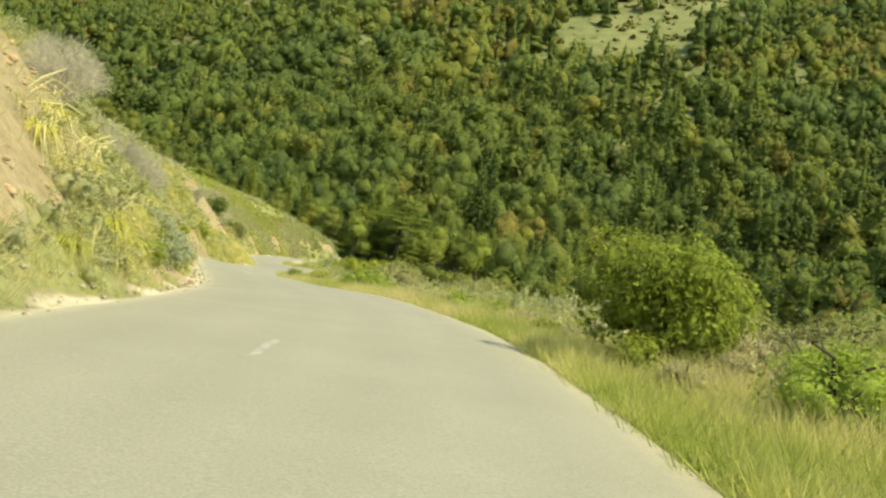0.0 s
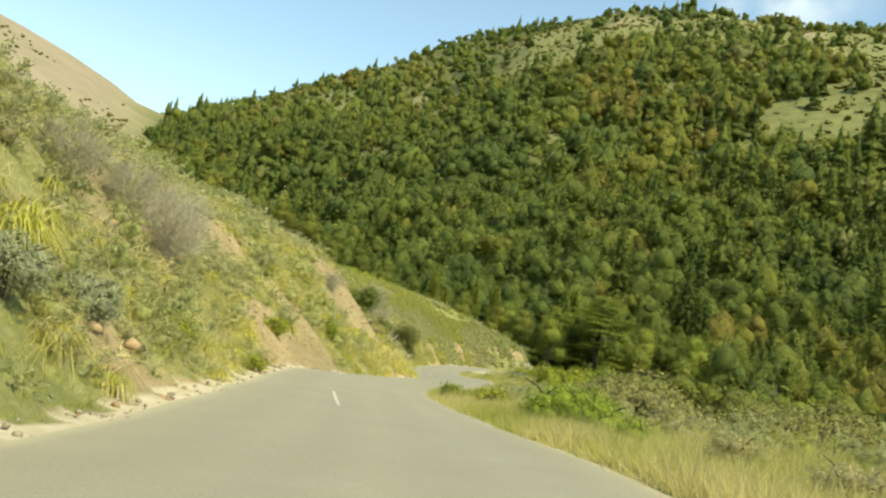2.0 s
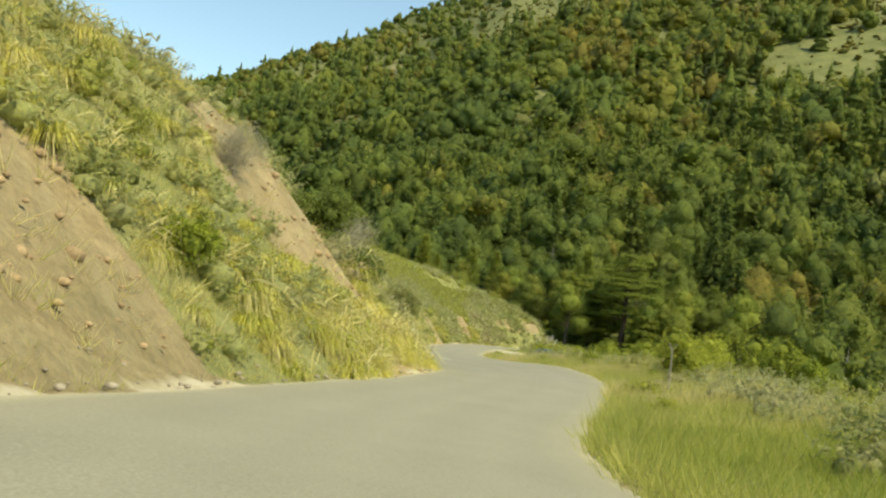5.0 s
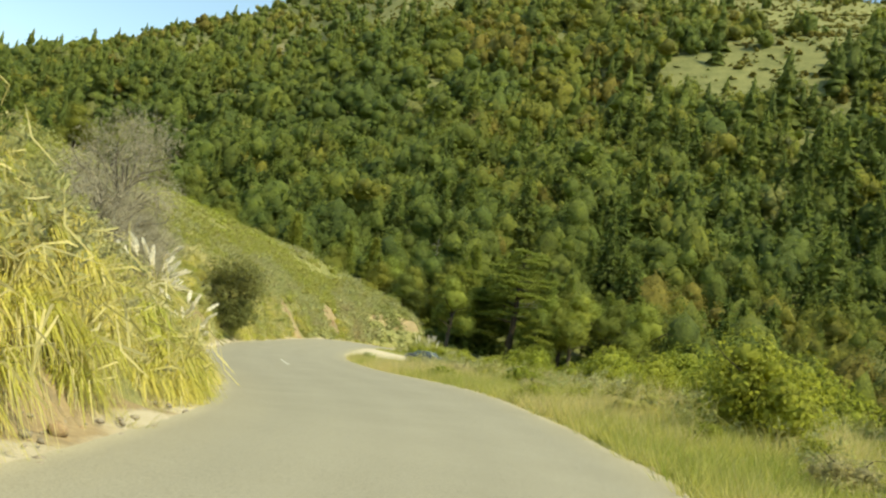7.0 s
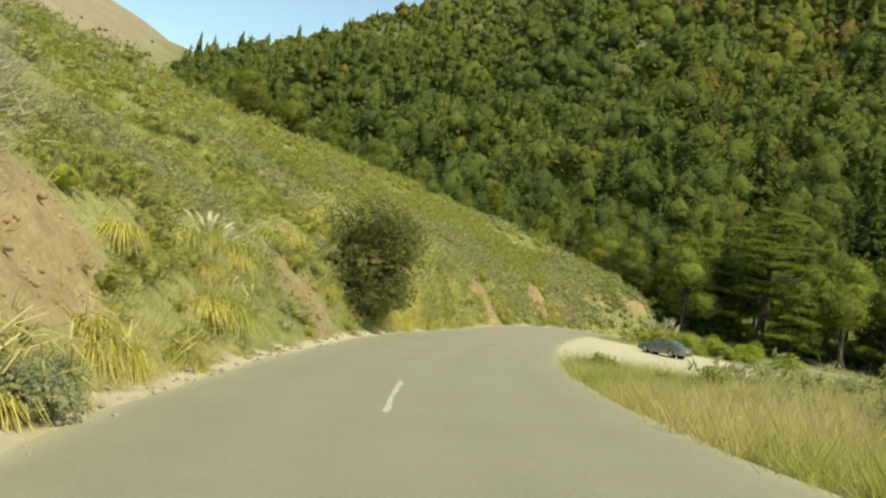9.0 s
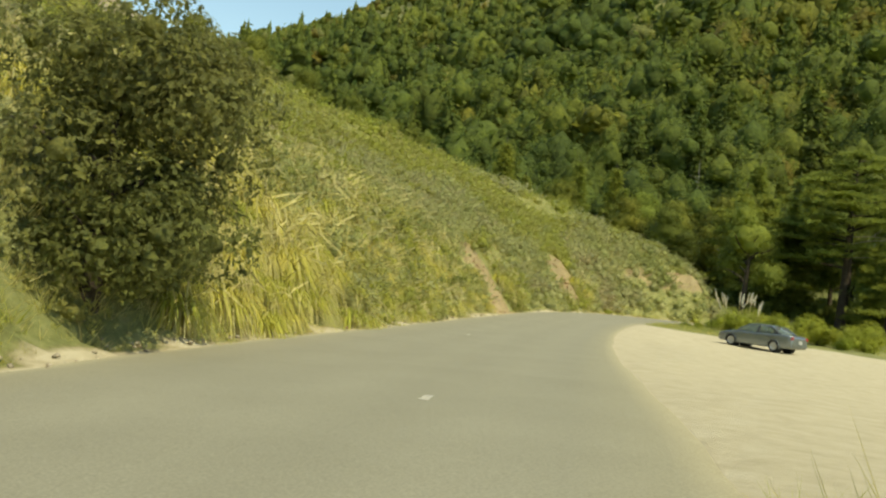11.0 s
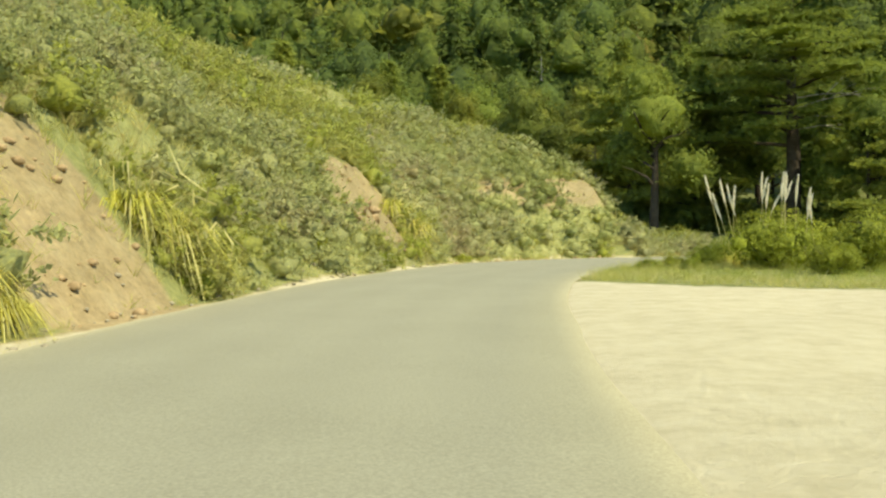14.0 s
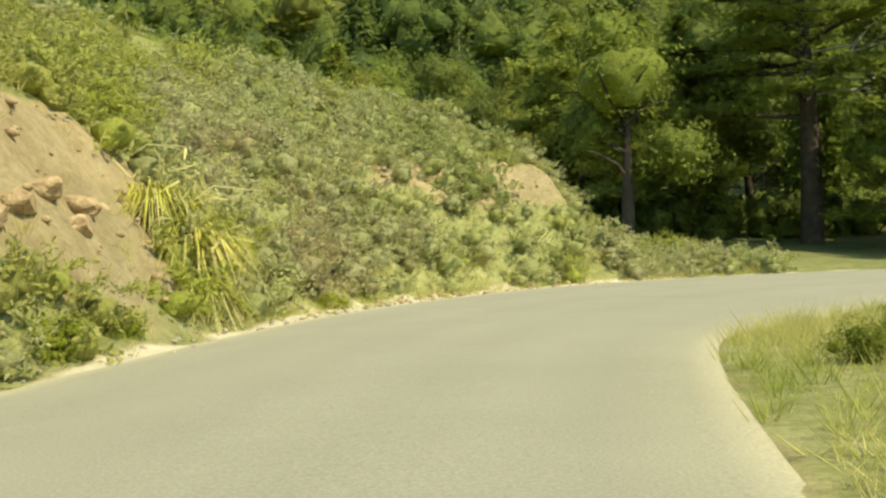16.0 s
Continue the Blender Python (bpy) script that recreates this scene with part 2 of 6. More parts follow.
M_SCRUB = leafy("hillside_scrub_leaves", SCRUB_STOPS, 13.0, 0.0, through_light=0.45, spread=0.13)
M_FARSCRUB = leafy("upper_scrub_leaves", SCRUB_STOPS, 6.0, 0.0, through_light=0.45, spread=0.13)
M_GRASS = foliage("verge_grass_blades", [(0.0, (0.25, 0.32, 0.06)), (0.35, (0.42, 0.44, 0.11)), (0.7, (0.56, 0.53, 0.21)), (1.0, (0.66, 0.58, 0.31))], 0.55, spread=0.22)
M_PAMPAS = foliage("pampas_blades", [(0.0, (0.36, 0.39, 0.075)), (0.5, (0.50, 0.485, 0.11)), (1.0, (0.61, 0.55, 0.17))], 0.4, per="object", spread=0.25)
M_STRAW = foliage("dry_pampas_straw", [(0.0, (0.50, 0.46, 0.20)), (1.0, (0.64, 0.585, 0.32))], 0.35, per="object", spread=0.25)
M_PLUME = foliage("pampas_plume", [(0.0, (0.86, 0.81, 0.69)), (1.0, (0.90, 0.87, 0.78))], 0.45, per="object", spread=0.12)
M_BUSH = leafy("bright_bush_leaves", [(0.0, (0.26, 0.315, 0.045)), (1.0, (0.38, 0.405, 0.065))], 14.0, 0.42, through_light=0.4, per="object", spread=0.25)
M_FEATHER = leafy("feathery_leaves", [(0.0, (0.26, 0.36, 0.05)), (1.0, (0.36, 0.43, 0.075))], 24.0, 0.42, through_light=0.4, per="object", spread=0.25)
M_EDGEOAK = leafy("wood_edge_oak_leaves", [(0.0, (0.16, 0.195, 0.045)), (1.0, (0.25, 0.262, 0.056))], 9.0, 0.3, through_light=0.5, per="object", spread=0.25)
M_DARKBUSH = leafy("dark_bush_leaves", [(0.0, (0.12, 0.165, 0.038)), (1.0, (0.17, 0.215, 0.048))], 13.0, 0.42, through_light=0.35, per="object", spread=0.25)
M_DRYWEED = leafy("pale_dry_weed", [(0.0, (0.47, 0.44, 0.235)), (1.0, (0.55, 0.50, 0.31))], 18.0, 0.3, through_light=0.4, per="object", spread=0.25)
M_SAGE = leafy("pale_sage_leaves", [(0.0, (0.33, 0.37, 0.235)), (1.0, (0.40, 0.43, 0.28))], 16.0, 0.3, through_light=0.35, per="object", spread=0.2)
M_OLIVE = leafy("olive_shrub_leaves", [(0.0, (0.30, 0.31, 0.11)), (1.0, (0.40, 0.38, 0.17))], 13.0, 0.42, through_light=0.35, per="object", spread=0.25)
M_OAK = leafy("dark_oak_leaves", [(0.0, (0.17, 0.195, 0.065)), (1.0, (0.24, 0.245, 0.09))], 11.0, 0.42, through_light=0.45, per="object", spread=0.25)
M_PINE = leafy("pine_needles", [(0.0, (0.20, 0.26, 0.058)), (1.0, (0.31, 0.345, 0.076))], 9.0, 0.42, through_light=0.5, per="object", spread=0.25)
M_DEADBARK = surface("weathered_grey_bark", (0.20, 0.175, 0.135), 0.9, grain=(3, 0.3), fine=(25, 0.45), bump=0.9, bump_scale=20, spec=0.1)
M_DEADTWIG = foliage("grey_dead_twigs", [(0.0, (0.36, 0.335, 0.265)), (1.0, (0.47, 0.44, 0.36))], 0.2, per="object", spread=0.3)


# ---- mesh helpers ----
def mesh_np(name, V, F3=None, F4=None, mats=(), attrs=None, smooth=False, mat_index=None):
    if len(mats) == 1 and isinstance(mats[0], tuple):      # hearts are triangles, leaves are four-sided
        mats = mats[0]
        mat_index = np.concatenate([np.zeros(0 if F3 is None else len(F3)), np.ones(0 if F4 is None else len(F4))])
    V = np.asarray(V, dtype=np.float32)
    me = bpy.data.meshes.new(name)
    parts_ = [np.asarray(F, dtype=np.int32) for F in (F3, F4) if F is not None and len(F)]
    loops = np.concatenate([f.ravel() for f in parts_])
    total = np.concatenate([np.full(len(f), f.shape[1], dtype=np.int32) for f in parts_])
    start = np.concatenate([[0], np.cumsum(total)[:-1]]).astype(np.int32)
    me.vertices.add(len(V)); me.loops.add(len(loops)); me.polygons.add(len(total))
    me.vertices.foreach_set("co", V.ravel())
    me.loops.foreach_set("vertex_index", loops)
    me.polygons.foreach_set("loop_start", start)
    me.polygons.foreach_set("loop_total", total)
    for m in mats:
        me.materials.append(m)
    if mat_index is not None:
        me.polygons.foreach_set("material_index", np.asarray(mat_index, dtype=np.int32))
    me.polygons.foreach_set("use_smooth", np.full(len(total), bool(smooth)))
    for key, val in (attrs or {}).items():
        a = me.attributes.new(key, "FLOAT", "POINT")
        a.data.foreach_set("value", np.asarray(val, dtype=np.float32).ravel())
    me.update(calc_edges=True)
    return me


def part(name, data, material=None, parent=None, label="", at=None):
    """Links a mesh (or a bmesh) as one object, under a thing or a part."""
    if isinstance(data, bmesh.types.BMesh):
        me = bpy.data.meshes.new(name)
        data.to_mesh(me)
        data.free()
        data = me
    if material is not None and not data.materials:
        data.materials.append(material)
    ob = new(name, data)
    ob.parent = parent
    if at is not None:
        ob.matrix_basis = at
    return tagged(ob, label)


def thing(name, label, category, group="", m=None):
    ob = tagged(new(name), label, category, group)
    if m is not None:
        ob.matrix_basis = m
    return ob


def grid_faces(nu, nv):
    i = np.arange(nu * nv).reshape(nu, nv)
    return np.stack([i[:-1, :-1], i[1:, :-1], i[1:, 1:], i[:-1, 1:]], -1).reshape(-1, 4)


def value_noise(x, y, seed):
    """Smooth noise on the plane, -1 to 1."""
    r = np.random.RandomState(seed)
    t = r.rand(256, 256) * 2 - 1
    xi, yi = np.floor(x).astype(int), np.floor(y).astype(int)
    fx, fy = x - xi, y - yi
    fx, fy = fx * fx * (3 - 2 * fx), fy * fy * (3 - 2 * fy)
    g = lambda a, b: t[a % 256, b % 256]
    return (g(xi, yi) * (1 - fx) + g(xi + 1, yi) * fx) * (1 - fy) + (g(xi, yi + 1) * (1 - fx) + g(xi + 1, yi + 1) * fx) * fy


def fractal(x, y, size, seed, octaves=4):
    v, a, tot = 0, 1.0, 0
    for k in range(octaves):
        v = v + a * value_noise(x / size * 2 ** k + 17.3 * k, y / size * 2 ** k - 9.1 * k, seed + k)
        tot += a
        a *= 0.5
    return v / tot


def smoothstep(a, b, x):
    t = np.clip((x - a) / (b - a), 0, 1)
    return t * t * (3 - 2 * t)


# ---- the road's line: left edge x, y, z and right edge x, y, z, along the way ----
EDGES = [
    (-1.3, -40, -0.6, 5.2, -40, -0.5), (-1.4, -12, -0.65, 5.1, -12, -0.45), (-1.67, 0, -0.7, 4.93, 0, -0.41), (-2.13, 12, -0.7, 4.62, 12, -0.36),
    (-3.56, 24, -0.92, 3.49, 24, -0.46), (-6.36, 36, -1.28, 0.53, 36, -0.68), (-9.8, 48, -1.46, -3.18, 48, -1.3), (-12.99, 60, -1.55, -7.19, 60, -1.79),
    (-14.95, 72, -2.07, -10.15, 72, -2.18), (-15.6, 84, -2.36, -10.35, 84, -2.37), (-17.04, 96, -2.70, -10.8, 96, -2.25), (-20.3, 108, -3.25, -13.33, 108, -2.25),
    (-24.9, 120, -3.70, -17.48, 120, -2.70), (-28.1, 132, -3.77, -20.7, 132, -3.05), (-30.4, 144, -3.77, -22.93, 144, -3.28), (-32.1, 156, -3.86, -25.0, 156, -3.58),
    (-33.7, 168, -3.93, -26.8, 168, -3.79), (-34.8, 180, -3.87, -28.2, 180, -3.82), (-34.9, 192, -3.67, -28.6, 192, -3.62), (-34.2, 204, -3.62, -27.3, 202.6, -3.62),
    (-32.8, 212, -3.62, -25.4, 205.5, -3.62), (-30.0, 219.5, -3.65, -22.9, 208.8, -3.65), (-26.0, 225.5, -3.7, -19.6, 212.2, -3.7), (-20.5, 229.5, -3.75, -15.0, 215.6, -3.75),
    (-12.0, 232.0, -3.8, -9.0, 218.8, -3.85), (0.0, 233.5, -3.95, 0.0, 221.5, -4.0), (20, 234, -4.3, 20, 224, -4.4), (60, 228, -5.0, 60, 220, -5.2), (120, 215, -6.0, 118, 207, -6.2), (200, 190, -7.0, 197, 182, -7.2)]


def spline(P, step):
    """Points about step apart along a smooth line through P."""
    P = np.array(P, float)
    Q = np.vstack([2 * P[0] - P[1], P, 2 * P[-1] - P[-2]])
    out = []
    for i in range(1, len(Q) - 2):
        n = max(2, int(np.linalg.norm(Q[i + 1][:2] - Q[i][:2]) / step))
        t = (np.arange(n) / n)[:, None]
        a, b, c, d = Q[i - 1], Q[i], Q[i + 1], Q[i + 2]
        out.append(0.5 * (2 * b + (c - a) * t + (2 * a - 5 * b + 4 * c - d) * t ** 2 + (3 * b - a - 3 * c + d) * t ** 3))
    out.append(P[-1:])
    return np.vstack(out)


LINE = spline(EDGES, 1.0)
LEFT, RIGHT = LINE[:, :3], LINE[:, 3:]
MID = (LEFT + RIGHT) / 2
HALF = np.linalg.norm((RIGHT - LEFT)[:, :2], axis=1) / 2
SIDE = (RIGHT - LEFT)[:, :2] / (2 * HALF[:, None])
CROSS = (RIGHT - LEFT)[:, 2] / (2 * HALF)
STATION = np.concatenate([[0], np.cumsum(np.linalg.norm(np.diff(MID[:, :2], axis=0), axis=1))])
BEND = STATION[np.argmin(np.hypot(MID[:, 0] + 22, MID[:, 1] - 219))]


def road_frame(x, y):
    """Nearest station of the road, the signed way across (right is plus) and the road's half width there."""
    x, y = np.ravel(x), np.ravel(y)
    idx = np.empty(len(x), int)
    for k in range(0, len(x), 20000):
        sl = slice(k, k + 20000)
        idx[sl] = np.argmin((x[sl, None] - MID[None, :, 0]) ** 2 + (y[sl, None] - MID[None, :, 1]) ** 2, axis=1)
    dx, dy = x - MID[idx, 0], y - MID[idx, 1]
    d = dx * SIDE[idx, 0] + dy * SIDE[idx, 1]
    r = np.hypot(dx, dy)
    d = np.where(r > 30, np.sign(d) * r, np.sign(d) * np.maximum(np.abs(d), 0))
    return idx, d


# far slopes, as heights over the way out from a point near the start: rows by bearing, columns by distance
FAR_R = np.array([0, 200, 240, 300, 370, 450, 523, 650, 750, 850, 1000, 1150, 1600, 2600], float)
FAR = {
    -180: [-20, -30, -30, -35, -40, -40, -40, -40, -40, -40, -40, -40, -40, -40],
    -110: [-10, 30, 40, 50, 60, 80, 95, 120, 140, 160, 180, 190, 200, 200],
    -60: [-10, 30, 35, 45, 60, 80, 100, 150, 185, 220, 235, 235, 230, 220],
    -41: [-10, 14, 16, 20, 30, 55, 75, 125, 165, 200, 218, 205, 190, 160],
    -35: [-10, 8, 8, 10, 20, 42, 62, 106, 142, 172, 184, 170, 150, 140],
    -31: [-12, 0, 0, 5, 14, 35, 55, 88, 115, 142, 155, 160, 170, 170],
    -29: [-12, -8, -6, 0, 14, 34, 56, 92, 118, 140, 170, 198, 200, 190],
    -25: [-12, -10, -8, 0, 16, 38, 64, 104, 133, 163, 206, 239, 247, 227],
    -20: [-12, -10, -8, 2, 20, 46, 76, 118, 148, 191, 252, 299, 309, 268],
    -15: [-12, -12, -8, 8, 30, 62, 95, 142, 175, 228, 308, 317, 310, 269],
    -10: [-12, -12, -7, 14, 40, 80, 119, 179, 231, 285, 339, 347, 321, 269],
    -5: [-12, -12, -6, 18, 48, 92, 137, 205, 262, 317, 350, 348, 319, 268],
    0: [-14, -14, -6, 20, 52, 98, 146, 217, 274, 327, 341, 333, 303, 252],
    6: [-14, -16, -8, 18, 54, 104, 156, 224, 275, 314, 330, 325, 300, 250],
    14: [-14, -18, -10, 18, 58, 110, 164, 230, 278, 318, 330, 325, 300, 250],
    30: [-16, -20, -12, 14, 55, 105, 155, 215, 260, 295, 300, 300, 280, 240],
    60: [-20, -35, -30, -10, 15, 45, 80, 130, 160, 180, 190, 190, 180, 160],
    110: [-20, -40, -45, -45, -40, -40, -40, -40, -40, -40, -40, -40, -40, -40],
    180: [-20, -30, -30, -35, -40, -40, -40, -40, -40, -40, -40, -40, -40, -40]}
FAR_AZ = np.array(list(FAR), float)
FAR_Z = np.array(list(FAR.values()), float)


def far_height(x, y):
    dx, dy = x + 5.0, y - 20.0
    az, r = np.degrees(np.arctan2(dx, dy)), np.hypot(dx, dy)
    ia = np.clip(np.searchsorted(FAR_AZ, az) - 1, 0, len(FAR_AZ) - 2)
    ir = np.clip(np.searchsorted(FAR_R, r) - 1, 0, len(FAR_R) - 2)
    fa = np.clip((az - FAR_AZ[ia]) / (FAR_AZ[ia + 1] - FAR_AZ[ia]), 0, 1)
    fr = np.clip((r - FAR_R[ir]) / (FAR_R[ir + 1] - FAR_R[ir]), 0, 1)
    z = (FAR_Z[ia, ir] * (1 - fa) + FAR_Z[ia + 1, ir] * fa) * (1 - fr) + (FAR_Z[ia, ir + 1] * (1 - fa) + FAR_Z[ia + 1, ir + 1] * fa) * fr
    return z + smoothstep(230, 420, r) * (fractal(x, y, 110, 5) * 9 + fractal(x, y, 45, 9) * 3)


# the bank along the way: road's y, height of the steep cut, its slope, slope above it, verge's width
BANK_Y = np.array([-40, 0, 20, 40, 60, 75, 88, 95, 101, 108, 120, 135, 150, 165, 180, 200, 212, 224, 300], float)
BANK_H = np.array([6, 6, 6, 6, 6.3, 6.2, 6.5, 5.9, 3.6, 3.0, 3.0, 3.2, 3.4, 3.4, 3.4, 3.6, 4.3, 4.4, 4.4], float)
BANK_A = np.array([46, 46, 46, 46, 46, 46, 47, 46, 42, 42, 46, 50, 52, 52, 52, 55, 55, 55, 55], float)
BANK_B = np.array([17, 17, 17, 17, 17, 18, 21, 24, 24, 22, 23, 25, 26, 28, 30, 30, 29, 28, 28], float)
VERGE = np.array([9, 9, 9, 9, 9, 9, 9, 9, 9, 9, 11, 17, 22, 24, 22, 12, 9, 9, 9], float)


# the spur's back, as heights over the way in from the bend
RIDGE_X = np.array([22, 24.5, 26, 27.2, 28.2, 30, 34, 42, 50, 60, 70, 85, 200], float)
RIDGE_Z = np.array([-4.2, -3.5, -2.1, -0.4, 1.2, 2.1, 3.8, 6.8, 8.0, 9.7, 11.3, 13.8, 34], float)


def height(x, y, rough=True):
    """The lie of the land."""
    shape = np.shape(x)
    x, y = np.ravel(np.asarray(x, float)), np.ravel(np.asarray(y, float))
    i, d = road_frame(x, y)
    s, yy = STATION[i], np.where(STATION[i] > BEND, 224.0, MID[i, 1])
    zc = MID[i, 2] + CROSS[i] * np.clip(d, -HALF[i], HALF[i])
    u, v = np.maximum(-d - HALF[i], 0), np.maximum(d - HALF[i], 0)
    h1, a1, a2 = (np.interp(yy, BANK_Y, q) for q in (BANK_H, BANK_A, BANK_B))
    fade = 1 - smoothstep(BEND + 1, BEND + 9, s)
    t1, t2 = np.tan(np.radians(a1)), np.tan(np.radians(a2))
    uu = np.maximum(u - 0.5, 0)
    w1 = h1 / t1
    soft = np.minimum(uu, w1) * t1 + np.maximum(uu - w1, 0) * t2 * (1 - 0.48 * smoothstep(14, 55, uu))
    left = soft * fade + (1 - fade) * np.minimum(uu * 0.12, 3)
    if rough:
        left = left + smoothstep(0.3, 3, uu) * fade * (fractal(x, y, 7, 21) * 0.7 + fractal(x, y, 2.2, 31) * 0.3)
    left = np.minimum(left, 75)
    ridge = np.interp(-x, RIDGE_X, RIDGE_Z) - np.maximum(y - 231.5, 0) * 0.5
    left_z = zc + left
    left_z = np.where((y > 160) & (u > 0), np.minimum(left_z, np.maximum(ridge, zc + 0.1 * uu)), left_z)
    wv = np.interp(yy, BANK_Y, VERGE)
    wv = np.where(STATION[i] > BEND, 8.0, wv)
    berm = smoothstep(0, 6, yy + 6) * (1 - smoothstep(128, 142, yy))
    right = 0.42 * berm * smoothstep(0.5, 5, v) - 0.008 * np.minimum(v, wv) - smoothstep(0, 1, (v - wv) / 3) * np.maximum(v - wv, 0) * 0.62
    if rough:
        right = right + smoothstep(0.4, 2.5, v) * (fractal(x, y, 6, 41) * 0.16 + 0.06)
    right_z = np.maximum(zc + right, -20)
    near = np.where(d < 0, left_z, right_z)
    near = np.where((u == 0) & (v == 0), zc - 0.05, near)
    far = far_height(x, y)
    w = np.where(d < 0, smoothstep(130, 330, u), smoothstep(50, 130, v))
    z = near * (1 - w) + far * w
    z = np.where((y > 215) & (s > BEND - 25) & (d < 0), np.maximum(z, far), z)
    return z.reshape(shape)


def slope_masks(x, y):
    """How bare, how wooded and how dry the land is."""
    i, d = road_frame(x, y)
    u = np.maximum(-d - HALF[i], 0)
    bare = smoothstep(-0.05, 0.4, fractal(x, y, 8, 51)) * 0.8 * (d < 0) * (1 - smoothstep(9, 16, u)) * (1 - 0.9 * smoothstep(96, 125, y))
    for cy, cu, ry, ru, k in ((87.0, 5.0, 4.8, 2.9, 1.0), (138.3, 1.6, 2.4, 1.5, 0.95), (27.5, 5.2, 4.5, 1.9, 1.0), (18, 6, 4, 1.6, 0.7), (40, 5.0, 4, 1.6, 0.6), (52, 4.2, 5, 1.6, 0.7), (66, 6.5, 6, 2.0, 0.7), (204.6, 2.2, 2.6, 1.5, 1.0), (219.0, 3.4, 2.6, 1.1, 0.72),
                              (121, 2.5, 4, 1.6, 0.8), (185.2, 1.4, 2.2, 2.5, 1.0), (64.0, 1.2, 6.0, 1.7, 0.95), (72, 2.0, 1.6, 2.4, 0.9)):
        e = ((MID[i, 1] - cy) / ry) ** 2 + ((u - cu) / ru) ** 2
        bare = np.maximum(bare, k * (1 - smoothstep(0.5, 1.25, e)) * (d < 0))
    bare = np.maximum(bare, (1 - smoothstep(0.1, 0.5, np.abs(d) - HALF[i])) * np.where(d < 0, 0.8, 0.45))
    dx, dy = x + 5.0, y - 20.0
    az, r = np.degrees(np.arctan2(dx, dy)), np.hypot(dx, dy)
    dry = smoothstep(-31.0, -33.0, az) * smoothstep(260, 330, r)
    wooded = np.maximum(smoothstep(230, 240, y + 0.15 * np.maximum(x, 0)) * (x > -26), smoothstep(215, 260, r) * (az > -33)) * (1 - dry)
    wooded = np.maximum(wooded, (d > 0) * smoothstep(20, 35, d - HALF[i]))
    scar = openings(x, y, SCARS)
    dry = np.maximum(dry, 0.75 * scar)
    wooded = wooded * (1 - np.maximum(0.22 * openings(x, y, MEADOWS), np.maximum(0.4 * openings(x, y, CLEARINGS), 0.9 * scar)))
    return bare, np.clip(wooded, 0, 1), dry


def openness(x, y, z):
    """How far the high slopes open into low brush, 0 to 1."""
    return smoothstep(110, 230, z) * smoothstep(-0.2, 0.12, fractal(x, y, 85, 83))


# grassy openings in the far woods, and bare tan scars: middle x, y and half sizes
MEADOWS = [(60, 515, 30, 34), (92, 545, 32, 40), (118, 620, 30, 55), (142, 690, 34, 48)]
CLEARINGS = [(-86, 555, 15, 22), (-62, 578, 14, 22), (-44, 507, 13, 17), (-68, 498, 10, 14), (-194, 510, 24, 16), (-168, 528, 20, 17),
             (83, 438, 8, 22), (-142, 760, 40, 40), (-100, 700, 26, 22), (0, 720, 30, 30), (40, 790, 40, 26), (-30, 800, 60, 26), (-120, 850, 50, 30)]
SCARS = [(-55, 815, 32, 15), (12, 829, 26, 13), (69, 772, 12, 16), (-196, 690, 20, 34), (-160, 615, 12, 26), (10, 374, 5, 9), (-225, 770, 14, 24)]


def openings(x, y, spots):
    """1 inside the spots, 0 outside, with an uneven edge."""
    c = np.zeros(np.shape(x))
    wob_ = fractal(x, y, 20, 57) * 0.9
    for cx, cy, rx, ry in spots:
        c = np.maximum(c, 1 - smoothstep(0.4, 1.3, ((x - cx) / rx) ** 2 + ((y - cy) / ry) ** 2 + wob_))
    return c


def stretched(lo, hi, step, reach, grow=1.09):
    """Lines step apart from lo to hi, then ever wider out to reach."""
    mid = np.arange(lo, hi + step, step)
    def arm(end):
        out, x, st = [], 0.0, step
        while x < end:
            st = min(st * grow, 26)
            x += st
            out.append(x)
        return np.array(out)
    return np.concatenate([lo - arm(reach[0])[::-1], mid, mid[-1] + arm(reach[1])])


# ---- gravel turnout beside the road ----
LOT = [(-21.6, 136.5), (-15, 139), (-9, 146), (-5.5, 158), (-6, 172), (-9, 183), (-13, 189.4), (-19, 190.6), (-24.5, 190.9), (-27.4, 191.6), (-28.7, 193.8),
       (-31, 193), (-31, 186), (-30, 178), (-29, 168), (-27, 157), (-25, 145)]


def inside(poly, x, y):
    r = np.zeros(np.shape(x), bool)
    j = len(poly) - 1
    for i in range(len(poly)):
        (xi, yi), (xj, yj) = poly[i], poly[j]
        r ^= ((yi > y) != (yj > y)) & (x < (xj - xi) * (y - yi) / (yj - yi + 1e-12) + xi)
        j = i
    return r


def lot_mask(x, y):
    """1 on the gravel, 0 off it, with a soft uneven edge."""
    wx, wy = x + fractal(x, y, 3, 71) * 0.8, y + fractal(x, y, 3, 75) * 0.8
    lot = np.mean([inside(LOT, wx + a, wy + b) for a in (-0.5, 0, 0.5) for b in (-0.5, 0, 0.5)], axis=0)
    i, d = road_frame(x, y)
    return np.maximum(lot, (1 - smoothstep(0.1, 0.5, np.abs(d) - HALF[i])) * (d < 0) * 0.75)


